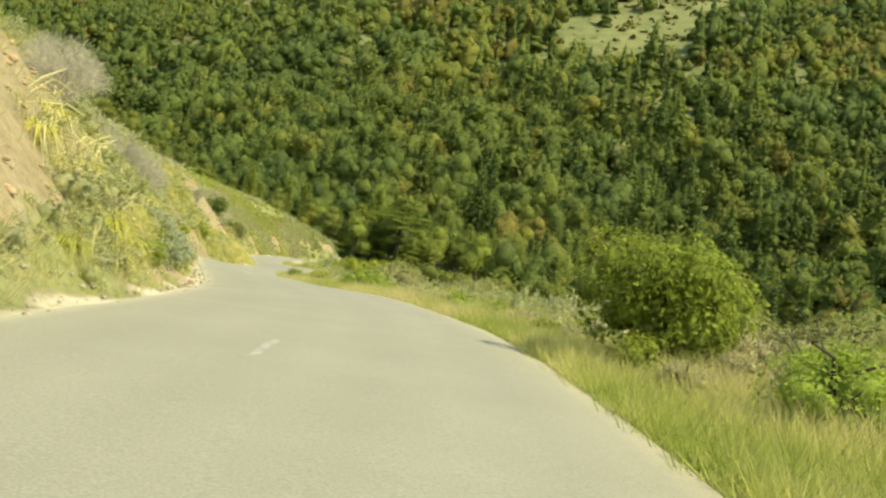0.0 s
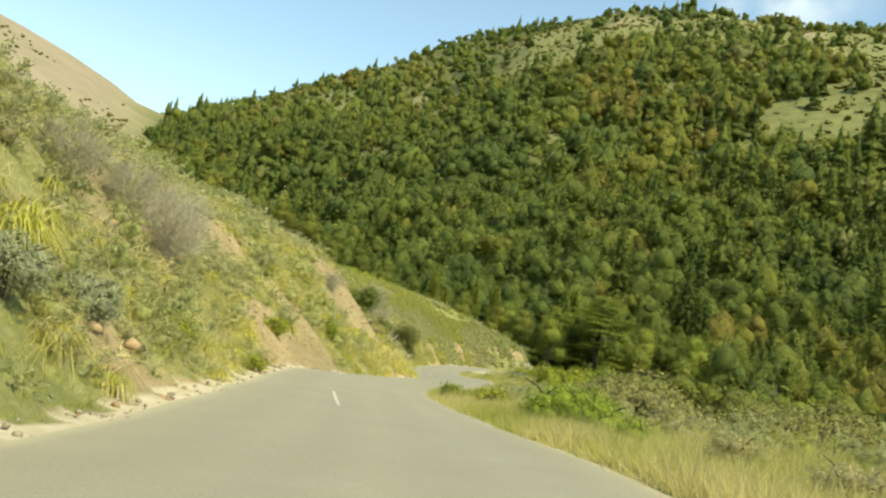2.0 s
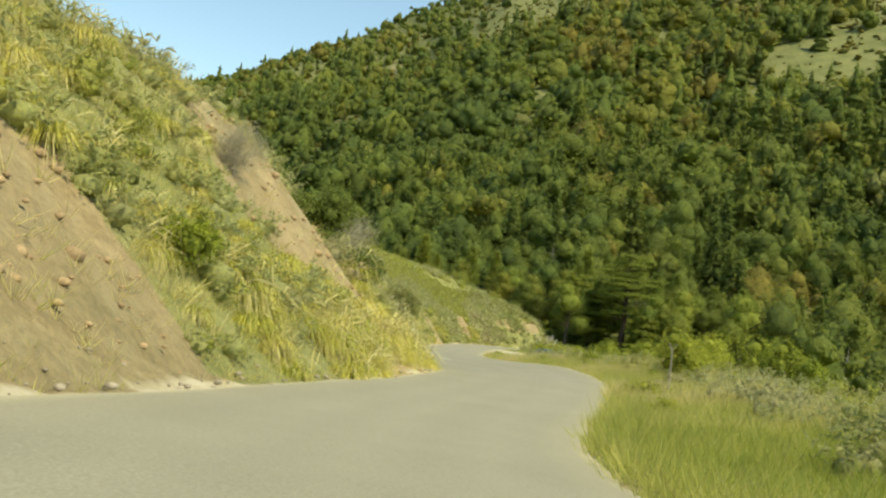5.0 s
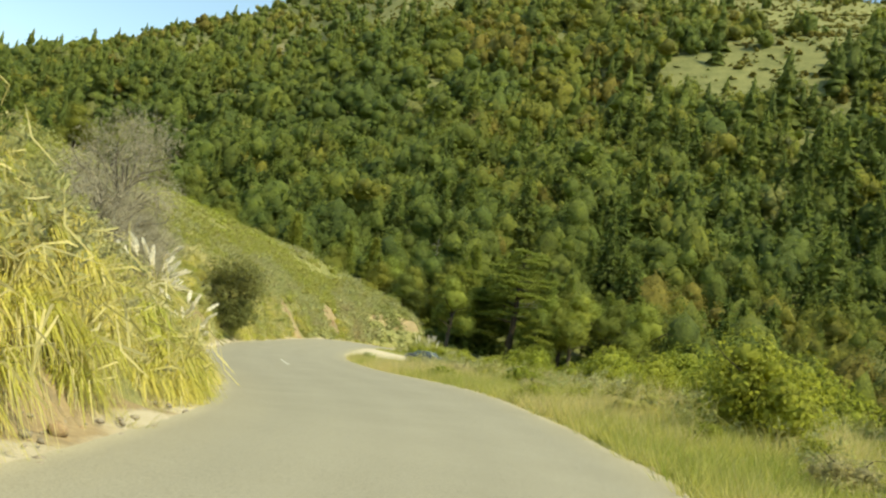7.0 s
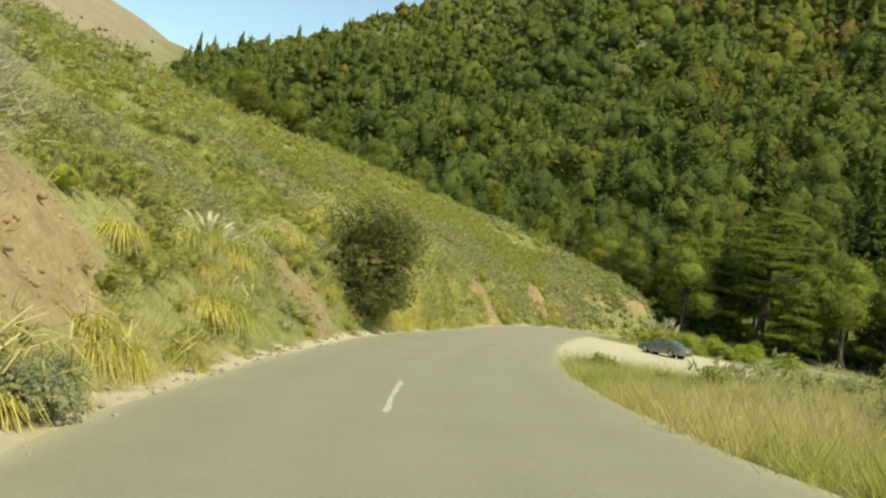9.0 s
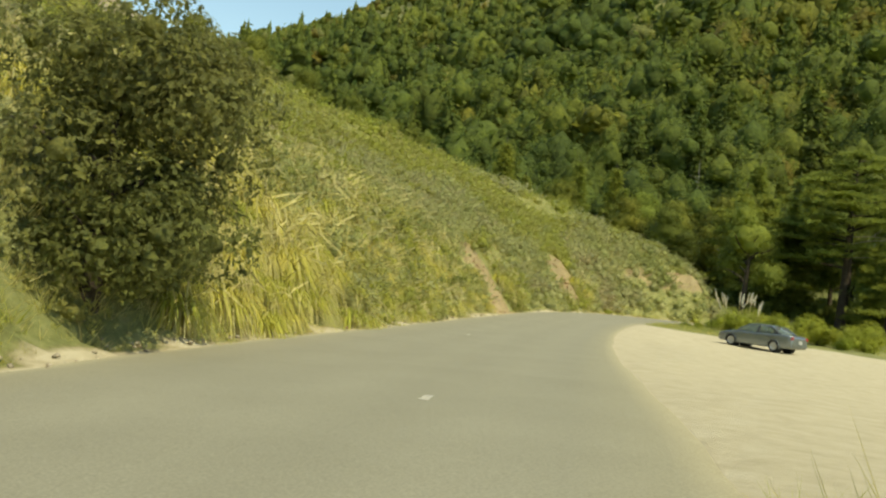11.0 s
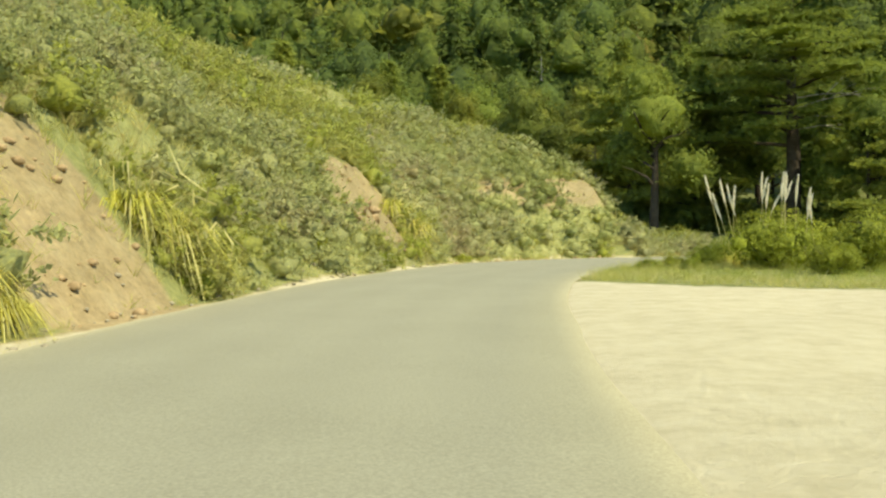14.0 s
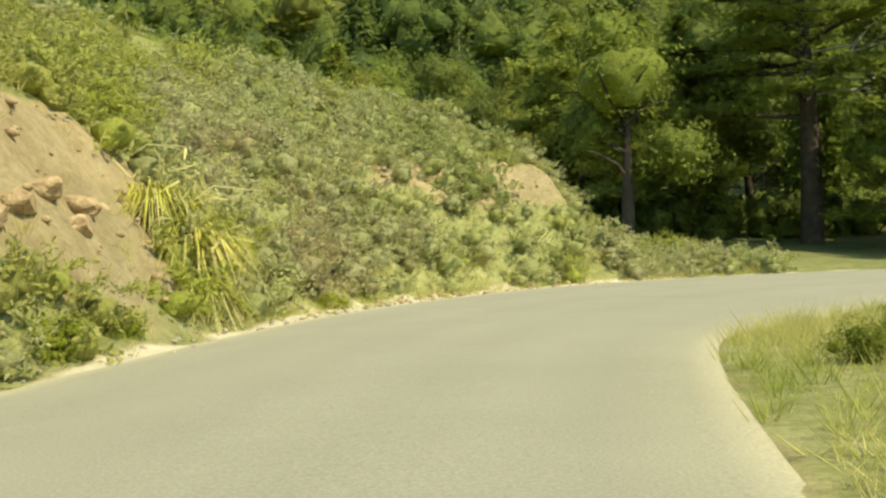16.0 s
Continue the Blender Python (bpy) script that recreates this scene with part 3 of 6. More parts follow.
# ---- ground, road, lot ----
gx = stretched(-58, 10, 0.55, (1500, 1500))
gy = stretched(-4, 244, 0.7, (400, 1700))
GX, GY = np.meshgrid(gx, gy, indexing="ij")
GZ = height(GX, GY)
bare, wooded, dry = slope_masks(GX.ravel(), GY.ravel())
gravel = lot_mask(GX.ravel(), GY.ravel())
far_side = smoothstep(300, 360, np.hypot(GX + 5, GY - 20)).ravel() * (1 - dry)
wooded = np.maximum(wooded, 0.95 * far_side * (1 - 0.42 * openings(GX.ravel(), GY.ravel(), MEADOWS) - 0.3 * openings(GX.ravel(), GY.ravel(), CLEARINGS + SCARS))) * (1 - 0.6 * openness(GX.ravel(), GY.ravel(), GZ.ravel()))
ground = tagged(new("ground", mesh_np("ground", np.stack([GX, GY, GZ], -1).reshape(-1, 3), F4=grid_faces(len(gx), len(gy)), mats=[M_GROUND],
                attrs={"bare": bare, "wooded": wooded, "dry": dry, "gravel": gravel}, smooth=True)), "steep grassy hillsides with bare tan soil cuts", "ground", kind="structure")

COLS = 15
f = np.linspace(0, 1, COLS)
RV = LEFT[:, None, :] * (1 - f)[None, :, None] + RIGHT[:, None, :] * f[None, :, None]
wob = fractal(STATION * 1.0, STATION * 0.3, 3.0, 61, 3) * 0.16
wob2 = fractal(STATION * 1.0, STATION * 0.3 + 80, 2.5, 63, 3) * np.where(MID[:len(STATION), 1] > 136, 0.07, 0.2)
RV[:, 0, :2] += SIDE * wob[:, None]
RV[:, -1, :2] += SIDE * wob2[:, None]
RV[:, :, 2] += 0.02 + 0.03 * (1 - (2 * f[None, :] - 1) ** 2)
RV[:, 0, 2] -= 0.03
RV[:, -1, 2] -= 0.03
road = tagged(new("road", mesh_np("road", RV.reshape(-1, 3), F4=grid_faces(len(RV), COLS), mats=[M_ROAD], attrs={"across": np.tile(f, len(RV))}, smooth=True)),
              "sun-bleached old asphalt two-lane mountain road", "road", kind="structure")


# ---- plant shapes: leaves as small diamonds round lumpy cores, unit height ----
rng = np.random.RandomState(11)


def unit(v):
    return v / np.maximum(np.linalg.norm(v, axis=-1, keepdims=True), 1e-9)


def icosa(level):
    bm = bmesh.new()
    bmesh.ops.create_icosphere(bm, subdivisions=level, radius=1)
    V = np.array([v.co[:] for v in bm.verts])
    F = np.array([[v.index for v in fc.verts] for fc in bm.faces])
    bm.free()
    return V, F


ICO_V, ICO_F = icosa(1)
BALL_V, BALL_F = icosa(2)
BALLS = {k: icosa(k) for k in (1, 2, 3, 4)}


def leaves(P, N, length, width):
    """A diamond at each place, facing about N."""
    n = len(P)
    N = unit(N)
    A = unit(np.cross(N, rng.normal(size=(n, 3))))
    B = np.cross(N, A)
    L = (length * (0.7 + 0.6 * rng.rand(n)))[:, None]
    W = (width * (0.7 + 0.6 * rng.rand(n)))[:, None]
    V = np.stack([P + A * L, P + B * W + N * W * 0.25, P - A * L, P - B * W + N * W * 0.25], 1).reshape(-1, 3)
    return V, np.arange(4 * n).reshape(n, 4)


def joined(*shapes):
    V, F3, F4, k = [], [], [], 0
    for v, f in shapes:
        V.append(v)
        (F3 if f.shape[1] == 3 else F4).append(f + k)
        k += len(v)
    return np.vstack(V), (np.vstack(F3) if F3 else None), (np.vstack(F4) if F4 else None)


def lumpy(n_lumps, centre, radii, lump, n_leaves, length, width, core=0.8, up=0.35, wild=0.35, ball=False):
    """A crown of leaf lumps, with dark hearts that close it."""
    C = unit(rng.normal(size=(n_lumps, 3))) * (rng.rand(n_lumps, 1) ** 0.4) * np.array(radii) + np.array(centre)
    R = lump * (0.7 + 0.6 * rng.rand(n_lumps))
    shapes = []
    for c, r in zip(C, R):
        bv, bf = (BALL_V, BALL_F) if ball else (ICO_V, ICO_F)
        shapes.append((bv * r * core * (0.85 + 0.3 * rng.rand(len(bv), 1)) * [1, 1, 0.85] + c, bf))
    k = rng.choice(n_lumps, n_leaves, p=R ** 2 / np.sum(R ** 2))
    D = unit(rng.normal(size=(n_leaves, 3)) + [0, 0, 0.25])
    P = C[k] + D * R[k][:, None] * (0.85 + 0.3 * rng.rand(n_leaves, 1)) * [1, 1, 0.9]
    shapes.append(leaves(P, D + [0, 0, up] + rng.normal(size=(n_leaves, 3)) * wild, length, width))
    return joined(*shapes)


def spikes(P, D, length, width):
    """A thin upright leaf or twig tip at each place, pointing along D."""
    n = len(P)
    D = unit(D)
    B = unit(np.cross(D, rng.normal(size=(n, 3))))
    L = (length * (0.6 + 0.8 * rng.rand(n)))[:, None]
    W = (width * (0.7 + 0.6 * rng.rand(n)))[:, None]
    V = np.stack([P - D * L * 0.25, P + D * L * 0.3 + B * W, P + D * L, P + D * L * 0.3 - B * W], 1).reshape(-1, 3)
    return V, np.arange(4 * n).reshape(n, 4)


def billow(level, n, depth=0.32, grain=0.05):
    """A closed crown that swells into n rounded clumps with creases between them, of radius about 1."""
    V, F = BALLS[level]
    C = unit(rng.normal(size=(n, 3)) + [0, 0, 0.2])
    for _ in range(8):
        D = C[:, None] - C[None]
        C = unit(C + 0.12 * (D / (np.sum(D * D, -1) + 0.15)[..., None]).sum(1) / math.sqrt(n))
    a = np.arccos(np.clip(V @ C.T, -1, 1)) / (2.5 / math.sqrt(n) * (0.75 + 0.5 * rng.rand(n)))
    f = np.sqrt(np.clip(1 - a * a, 0, 1)).max(1)
    return V * (1 - depth + depth * f + grain * rng.normal(size=len(V)))[:, None], F


def broad_tree(level, n_lumps, n_leaves, leaf, wild=0.35):
    """A leafy tree, unit height: ragged swelling heads one above another, each tree of another outline."""
    shapes = []
    top, fat = 0.25 + 0.35 * rng.rand(), 0.85 + 0.35 * rng.rand()
    heads = [(0, 0, 0.46, 0.30)] + [(*(rng.normal(size=2) * 0.2), 0.2 + 0.6 * rng.rand(), 0.12 + 0.12 * rng.rand()) for _ in range(5)]
    for k, (x, y, z, r) in enumerate(heads):
        B, F = billow(level if k == 0 else level - 1, n_lumps if k == 0 else n_lumps // 2, 0.42, 0.15)
        S = B.copy()
        S[:, :2] *= (1 - top * np.clip(S[:, 2:], -0.5, 1)) * fat
        P = S * [r, r, r * (1.5 if k == 0 else 1.2)] + [x, y, z]
        shapes.append(((P - [x, y, z]) * 0.87 + [x, y, z], F))
        m = int(n_leaves * (0.35 if k == 0 else 0.13))
        i = rng.randint(0, len(P), m)
        N = unit(B[i])
        shapes.append(leaves(P[i] + rng.normal(size=(m, 3)) * (0.008 + 0.036 * wild) + N * leaf * 0.35, N + rng.normal(size=(m, 3)) * wild + [0, 0, 0.1], leaf, leaf * 0.6))
    return joined(*shapes)


def conifer(tiers, k, n_leaves, leaf, wide=0.23, core=1.0):
    """A spire of drooping tiers, unit height, ragged at the edge."""
    rings = []
    for j in range(tiers):
        q = j / tiers
        z = 0.06 + 0.9 * q
        w = wide * (1.0 - q) ** 0.85 * (0.8 + 0.4 * rng.rand())
        st = 0.9 / tiers
        a = np.arange(k) * 6.283 / k + rng.rand()
        ro, ri = w * (0.5 + 0.75 * rng.rand(k)), w * 0.58 * (0.7 + 0.6 * rng.rand(k))
        rings.append(np.stack([np.cos(a) * ro, np.sin(a) * ro, z - 0.25 * ro + st * 0.8 * (rng.rand(k) - 0.5)], 1))
        rings.append(np.stack([np.cos(a) * ri, np.sin(a) * ri, z + st * (0.55 + 0.6 * (rng.rand(k) - 0.5))], 1))
    V = np.vstack([*rings, [[0, 0, 1.0]]])
    F = []
    for j in range(2 * tiers - 1):
        for i in range(k):
            p, q, r, t = j * k + i, j * k + (i + 1) % k, (j + 1) * k + (i + 1) % k, (j + 1) * k + i
            F += [[p, q, r], [p, r, t]]
    o = (2 * tiers - 1) * k
    F += [[o + i, o + (i + 1) % k, len(V) - 1] for i in range(k)]
    outer = np.vstack(rings[::2])
    i = rng.randint(0, len(outer), n_leaves)
    P = outer[i] * (0.6 + 0.45 * rng.rand(n_leaves, 1)) * [1, 1, 0] + outer[i] * [0, 0, 1] + rng.normal(size=(n_leaves, 3)) * 0.012
    D = unit(outer[i] * [1, 1, 0]) + [0, 0, -0.25] + rng.normal(size=(n_leaves, 3)) * 0.25
    return joined((V * [core, core, 1], np.array(F)), spikes(P, D, leaf, leaf * 0.28))


def scrub(level, n_leaves, leaf, n_lumps=5, tall=0.42):
    """A low shrub of fine upright twigs and small leaves round a loose heart."""
    B, F = billow(level, n_lumps, 0.4, 0.1)
    c = np.array([0, 0, tall * 0.62])
    P = B * [0.5, 0.5, tall]
    D = unit(rng.normal(size=(n_leaves, 3)) + [0, 0, 0.35])
    near = np.argmax(D @ unit(B).T, axis=1)
    J = P[near] * (0.72 + 0.4 * rng.rand(n_leaves, 1)) + c + rng.normal(size=(n_leaves, 3)) * 0.05
    m = n_leaves // 4
    up = spikes(J[:m], D[:m] * 0.5 + [0, 0, 0.6] + rng.normal(size=(m, 3)) * 0.4, leaf * 2.6, leaf * 0.3)
    flat = leaves(J[m:], D[m:] + rng.normal(size=(n_leaves - m, 3)) * 0.38 + [0, 0, 0.35], leaf, leaf * 0.55)
    return joined((P * 0.56 + c * 0.75, F), up, flat)


def tuft(n, h, lean, w):
    """A tuft of grass blades, one long triangle each."""
    a = rng.rand(n) * 6.283
    r = rng.rand(n) * 0.12
    base = np.stack([np.cos(a) * r, np.sin(a) * r, np.zeros(n)], 1)
    b = a + rng.normal(size=n) * 0.8
    hh = h * (0.55 + 0.6 * rng.rand(n))
    tip = base + np.stack([np.cos(b) * lean * hh, np.sin(b) * lean * hh, hh], 1) * (0.6 + 0.5 * rng.rand(n, 1))
    c = rng.rand(n) * 6.283
    s = np.stack([np.cos(c), np.sin(c), np.zeros(n)], 1) * w
    return np.stack([base - s, base + s, tip], 1).reshape(-1, 3), np.arange(3 * n).reshape(-1, 3), None


def scatter(name, templates, pick, pos, scale, tint, material, tilt=None, smooth=True):
    """Many plants as one mesh: which template, where, how big (x, y, z), and the tint of each."""
    n = len(pos)
    rot = rng.rand(n) * 6.283
    VV, T3, T4, TT, k = [], [], [], [], 0
    for t, (V, F3, F4) in enumerate(templates):
        ids = np.where(pick == t)[0]
        if not len(ids):
            continue
        W = V[None] * scale[ids][:, None, :]
        c, s = np.cos(rot[ids])[:, None], np.sin(rot[ids])[:, None]
        X = W[..., 0] * c - W[..., 1] * s
        Y = W[..., 0] * s + W[..., 1] * c
        Z = W[..., 2]
        if tilt is not None:
            X = X + Z * tilt[ids][:, 0:1]
            Y = Y + Z * tilt[ids][:, 1:2]
        W = np.stack([X, Y, Z], -1) + pos[ids][:, None, :]
        m = len(V)
        off = (k + np.arange(len(ids)) * m)[:, None, None]
        if F3 is not None:
            T3.append((F3[None] + off).reshape(-1, 3))
        if F4 is not None:
            T4.append((F4[None] + off).reshape(-1, 4))
        VV.append(W.reshape(-1, 3))
        TT.append(np.repeat(tint[ids], m))
        k += m * len(ids)
    return mesh_np(name, np.vstack(VV), np.vstack(T3) if T3 else None, np.vstack(T4) if T4 else None, [material], {"tint": np.concatenate(TT)}, smooth=smooth)


# ---- far woods ----
broad_near = [broad_tree(2, 12, 260, 0.046, 0.85) for _ in range(5)]
broad_mid = [broad_tree(2, 9, 64, 0.075, 0.8) for _ in range(7)]
broad_far = [broad_tree(2, 7, 14, 0.1, 0.6) for _ in range(4)]
con_near = [conifer(15, 11, 130, 0.062, core=0.85) for _ in range(3)]
con_mid = [conifer(11, 9, 36, 0.07) for _ in range(3)]
con_far = [conifer(6, 7, 8, 0.1) for _ in range(3)]


def wood_places(r0, r1, spacing):
    """Places for trees in a ring round the end of the way, thinned by the openings."""
    x = np.arange(-720, 560, spacing)
    y = np.arange(60, 1330, spacing)
    X, Y = np.meshgrid(x, y)
    X = X.ravel() + (rng.rand(X.size) - 0.5) * spacing * 0.95
    Y = Y.ravel() + (rng.rand(Y.size) - 0.5) * spacing * 0.95
    r = np.hypot(X + 30, Y - 170)
    az0, az1 = np.degrees(np.arctan2(X + 5, Y - 20)), np.degrees(np.arctan2(X + 30, Y - 190))
    ok = (r >= r0) & (r < r1) & (az0 > -30.5) & ((az1 < 62) | (Y < 225)) & (X < 420) & ((Y > 236 + 0.5 * np.maximum(-24 - X, 0)) | ((X > 16) & (Y > 60) & (Y < 215)) | ((X > 30) & (Y > 200)))
    X, Y = X[ok], Y[ok]
    _, w, dr = slope_masks(X, Y)
    free = np.maximum(openings(X, Y, MEADOWS + SCARS), 0.65 * openings(X, Y, CLEARINGS))
    thin = (1 - 0.85 * openness(X, Y, far_height(X, Y))) * (1 - 0.955 * free)
    ok = (rng.rand(len(X)) < np.maximum(w, 0.3) * (1 - dr) * thin)
    i, d = road_frame(X, Y)
    ok &= (np.abs(d) > HALF[i] + 4)
    X, Y = X[ok], Y[ok]
    return np.stack([X, Y, height(X, Y)], 1)


def plant_wood(name, P, broad, con, h0, label, share=0.3, mood=0.42, material=M_WOODS):
    n = len(P)
    is_con = (rng.rand(n) < share * (0.6 + 1.2 * (fractal(P[:, 0], P[:, 1], 90, 85) > 0.1)))
    pick = np.where(is_con, len(broad) + rng.randint(0, len(con), n), rng.randint(0, len(broad), n))
    high = smoothstep(180, 300, P[:, 2])
    _, wd, _ = slope_masks(P[:, 0], P[:, 1])
    h = h0 * (0.45 + 0.6 * rng.rand(n) + 0.55 * rng.rand(n) ** 4) * (1 - 0.25 * high) * np.where(is_con, 1.4, 1.0) * (0.35 + 0.65 * wd)
    wide = h * np.where(is_con, 0.85 + 0.3 * rng.rand(n), 0.85 + 0.45 * rng.rand(n))
    patch = fractal(P[:, 0], P[:, 1], 60, 87)
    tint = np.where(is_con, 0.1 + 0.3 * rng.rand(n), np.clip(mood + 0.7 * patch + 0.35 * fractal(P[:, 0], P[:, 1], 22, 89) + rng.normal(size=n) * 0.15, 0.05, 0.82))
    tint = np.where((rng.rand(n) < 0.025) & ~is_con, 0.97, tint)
    pos = P - [0, 0, 0.4]
    pos[:, 2] -= np.where(is_con, 0, h * 0.12)
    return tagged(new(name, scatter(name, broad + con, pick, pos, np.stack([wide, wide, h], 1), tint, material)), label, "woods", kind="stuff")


near_places = wood_places(0, 270, 7.2)
front = (near_places[:, 1] < 282) & (near_places[:, 0] < 14)
edge = np.hypot(near_places[:, 0] + 25, near_places[:, 1] - 215) < 125
broad_edge = [broad_tree(2, 12, 1150, 0.019, 0.85) for _ in range(4)]
con_edge = [conifer(20, 13, 620, 0.042, core=0.75) for _ in range(2)]
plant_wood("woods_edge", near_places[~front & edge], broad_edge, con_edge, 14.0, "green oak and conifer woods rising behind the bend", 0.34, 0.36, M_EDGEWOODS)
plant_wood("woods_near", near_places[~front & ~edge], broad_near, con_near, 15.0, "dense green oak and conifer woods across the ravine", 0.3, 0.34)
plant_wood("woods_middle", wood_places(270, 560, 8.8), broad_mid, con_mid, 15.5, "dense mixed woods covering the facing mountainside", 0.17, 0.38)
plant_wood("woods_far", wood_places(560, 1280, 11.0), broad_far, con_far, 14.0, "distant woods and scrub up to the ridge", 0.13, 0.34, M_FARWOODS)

ox, oy = [], []
for cx, cy, rx, ry in MEADOWS + CLEARINGS:
    k = int(3 + rx * ry * 0.06)
    a, q = rng.rand(k) * 6.283, np.sqrt(rng.rand(k)) * 1.15
    ox.append(cx + np.cos(a) * rx * q)
    oy.append(cy + np.sin(a) * ry * q)
hx_, hy_ = -420 + 620 * rng.rand(9000), 330 + 800 * rng.rand(9000)
hk = (openness(hx_, hy_, far_height(hx_, hy_)) > 0.3) & (slope_masks(hx_, hy_)[2] < 0.2)
ox, oy = np.concatenate([*ox, hx_[hk]]), np.concatenate([*oy, hy_[hk]])
oh = 1.2 + 2.6 * rng.rand(len(ox)) ** 1.6
tagged(new("clearing_bushes", scatter("clearing_bushes", broad_far, rng.randint(0, 4, len(ox)), np.stack([ox, oy, height(ox, oy) - 0.25 * oh], 1), np.stack([oh * 1.7, oh * 1.7, oh], 1), 0.72 + 0.28 * rng.rand(len(ox)), M_FARWOODS)),
       "low bushes dotting the openings in the woods", "bushes", kind="stuff")

dxs, dys = -560 + 330 * rng.rand(2600), 320 + 640 * rng.rand(2600)
dk = (slope_masks(dxs, dys)[2] > 0.6) & (fractal(dxs, dys, 60, 67) > 0.12)
dxs, dys = dxs[dk], dys[dk]
dh = 1.2 + 2.0 * rng.rand(len(dxs))
tagged(new("dry_slope_bushes", scatter("dry_slope_bushes", broad_far, rng.randint(0, 4, len(dxs)), np.stack([dxs, dys, height(dxs, dys) - 0.25 * dh], 1), np.stack([dh * 1.6, dh * 1.6, dh], 1), 0.55 + 0.4 * rng.rand(len(dxs)), M_FARWOODS)),
       "dark bushes in the folds of the dry brown hill", "bushes", kind="stuff")

# ---- scrub on the hillsides ----
scrub_near = [scrub(1, 230, 0.05, 5) for _ in range(3)] + [scrub(1, 250, 0.05, 7, 0.52) for _ in range(2)]
scrub_far = [scrub(1, 64, 0.075, 4, 0.36) for _ in range(4)]


BANK_END = int(np.argmin(np.abs(STATION - BEND - 9)))


def bank_places(n, y0, y1, u0, u1):
    """Places on the bank by the road's y and the way up from its left edge."""
    k0, k1 = np.argmin(np.abs(MID[:200, 1] - y0)), np.argmin(np.abs(MID[:BANK_END, 1] - y1))
    k = k0 + (rng.rand(n) * (k1 - k0)).astype(int)
    u = u0 + (u1 - u0) * rng.rand(n)
    x = LEFT[k, 0] - SIDE[k, 0] * u + rng.rand(n) - 0.5
    y = LEFT[k, 1] - SIDE[k, 1] * u + rng.rand(n) - 0.5
    return x, y


def plant_scrub(name, x, y, temps, size, label, material=M_SCRUB, clear=0.55, low=0.45):
    b, w, dr = slope_masks(x, y)
    i, d = road_frame(x, y)
    ok = (b < clear * (0.7 + 0.6 * rng.rand(len(x)))) & (np.abs(d) > HALF[i] + 0.45)
    x, y, u = x[ok], y[ok], np.abs(d[ok]) - HALF[i[ok]]
    n = len(x)
    sc = size * (0.55 + 0.8 * rng.rand(n)) * np.clip(low + u * 0.25, low, 1)
    pat = fractal(x, y, 6, 91)
    tint = np.clip(0.48 + 0.35 * pat + 0.09 * rng.normal(size=n), 0.1, 0.8)
    lush = 0.8 * fractal(x, y, 7, 93) + (0.5 * smoothstep(6, 15, u) + 0.2) * smoothstep(95, 130, y) - 0.2 + 0.12 * rng.normal(size=n)
    tint = np.where(lush > 0.2, 0.9 + 0.1 * rng.rand(n), tint)
    pos = np.stack([x, y, height(x, y) - 0.08 * sc], 1)
    tl = np.stack([np.full(n, 0.12), np.zeros(n)], 1)
    return tagged(new(name, scatter(name, temps, rng.randint(0, len(temps), n), pos, np.stack([sc * 1.25, sc * 1.25, sc], 1), tint, material, tl)), label, "scrub", kind="stuff")


plant_scrub("bank_scrub", *[np.concatenate(q) for q in zip(bank_places(1500, 4, 150, 0.5, 9), bank_places(520, 148, 190, 5.5, 11))], scrub_near, 0.9, "grey-green sage scrub covering the road bank")
plant_scrub("spur_scrub", *bank_places(3000, 186, 229, 0.4, 15), scrub_near, 1.12, "dense grey-green sage and coyote brush on the spur", low=0.75, clear=0.75)
plant_scrub("hillside_scrub", *[np.concatenate(q) for q in zip(bank_places(1300, 20, 132, 8, 46), bank_places(1800, 135, 229, 9, 50), (-74 + 36 * rng.rand(600), 196 + 42 * rng.rand(600)))], scrub_far, 1.5, "low grey and green scrub on the upper hillside", M_FARSCRUB)

# ---- grasses ----
tufts = [tuft(10, 0.45, 0.45, 0.006), tuft(10, 0.34, 0.8, 0.006), tuft(9, 0.6, 0.3, 0.005), tuft(10, 0.26, 1.0, 0.007)]


def plant_grass(name, x, y, tall, tint0, label):
    keep = rng.rand(len(x)) > 0.85 * smoothstep(0.3, 0.65, slope_masks(x, y)[0])
    x, y = x[keep], y[keep]
    n = len(x)
    pos = np.stack([x, y, height(x, y) - 0.02], 1)
    pat = fractal(x, y, 4, 95)
    s = tall * (0.6 + 0.7 * rng.rand(n)) * (1 + 0.35 * pat)
    tint = np.clip(tint0 + 0.65 * pat + 0.18 * rng.normal(size=n), 0, 1)
    return tagged(new(name, scatter(name, tufts, rng.randint(0, 4, n), pos, np.stack([s * 1.5, s * 1.5, s], 1), tint, M_GRASS)), label, "grass", kind="stuff")


def verge_places(n, y0, y1, v0, v1, power=1.5):
    k0, k1 = np.argmin(np.abs(MID[:200, 1] - y0)), np.argmin(np.abs(MID[:290, 1] - y1))
    k = k0 + (rng.rand(n) * (k1 - k0)).astype(int)
    v = v0 + (v1 - v0) * rng.rand(n) ** power
    x = RIGHT[k, 0] + SIDE[k, 0] * v + (rng.rand(n) - 0.5) * 0.5
    y = RIGHT[k, 1] + SIDE[k, 1] * v + rng.rand(n) - 0.5
    j = lot_mask(x, y) > 0.45 * rng.rand(n) + 0.05
    return x[~j], y[~j]


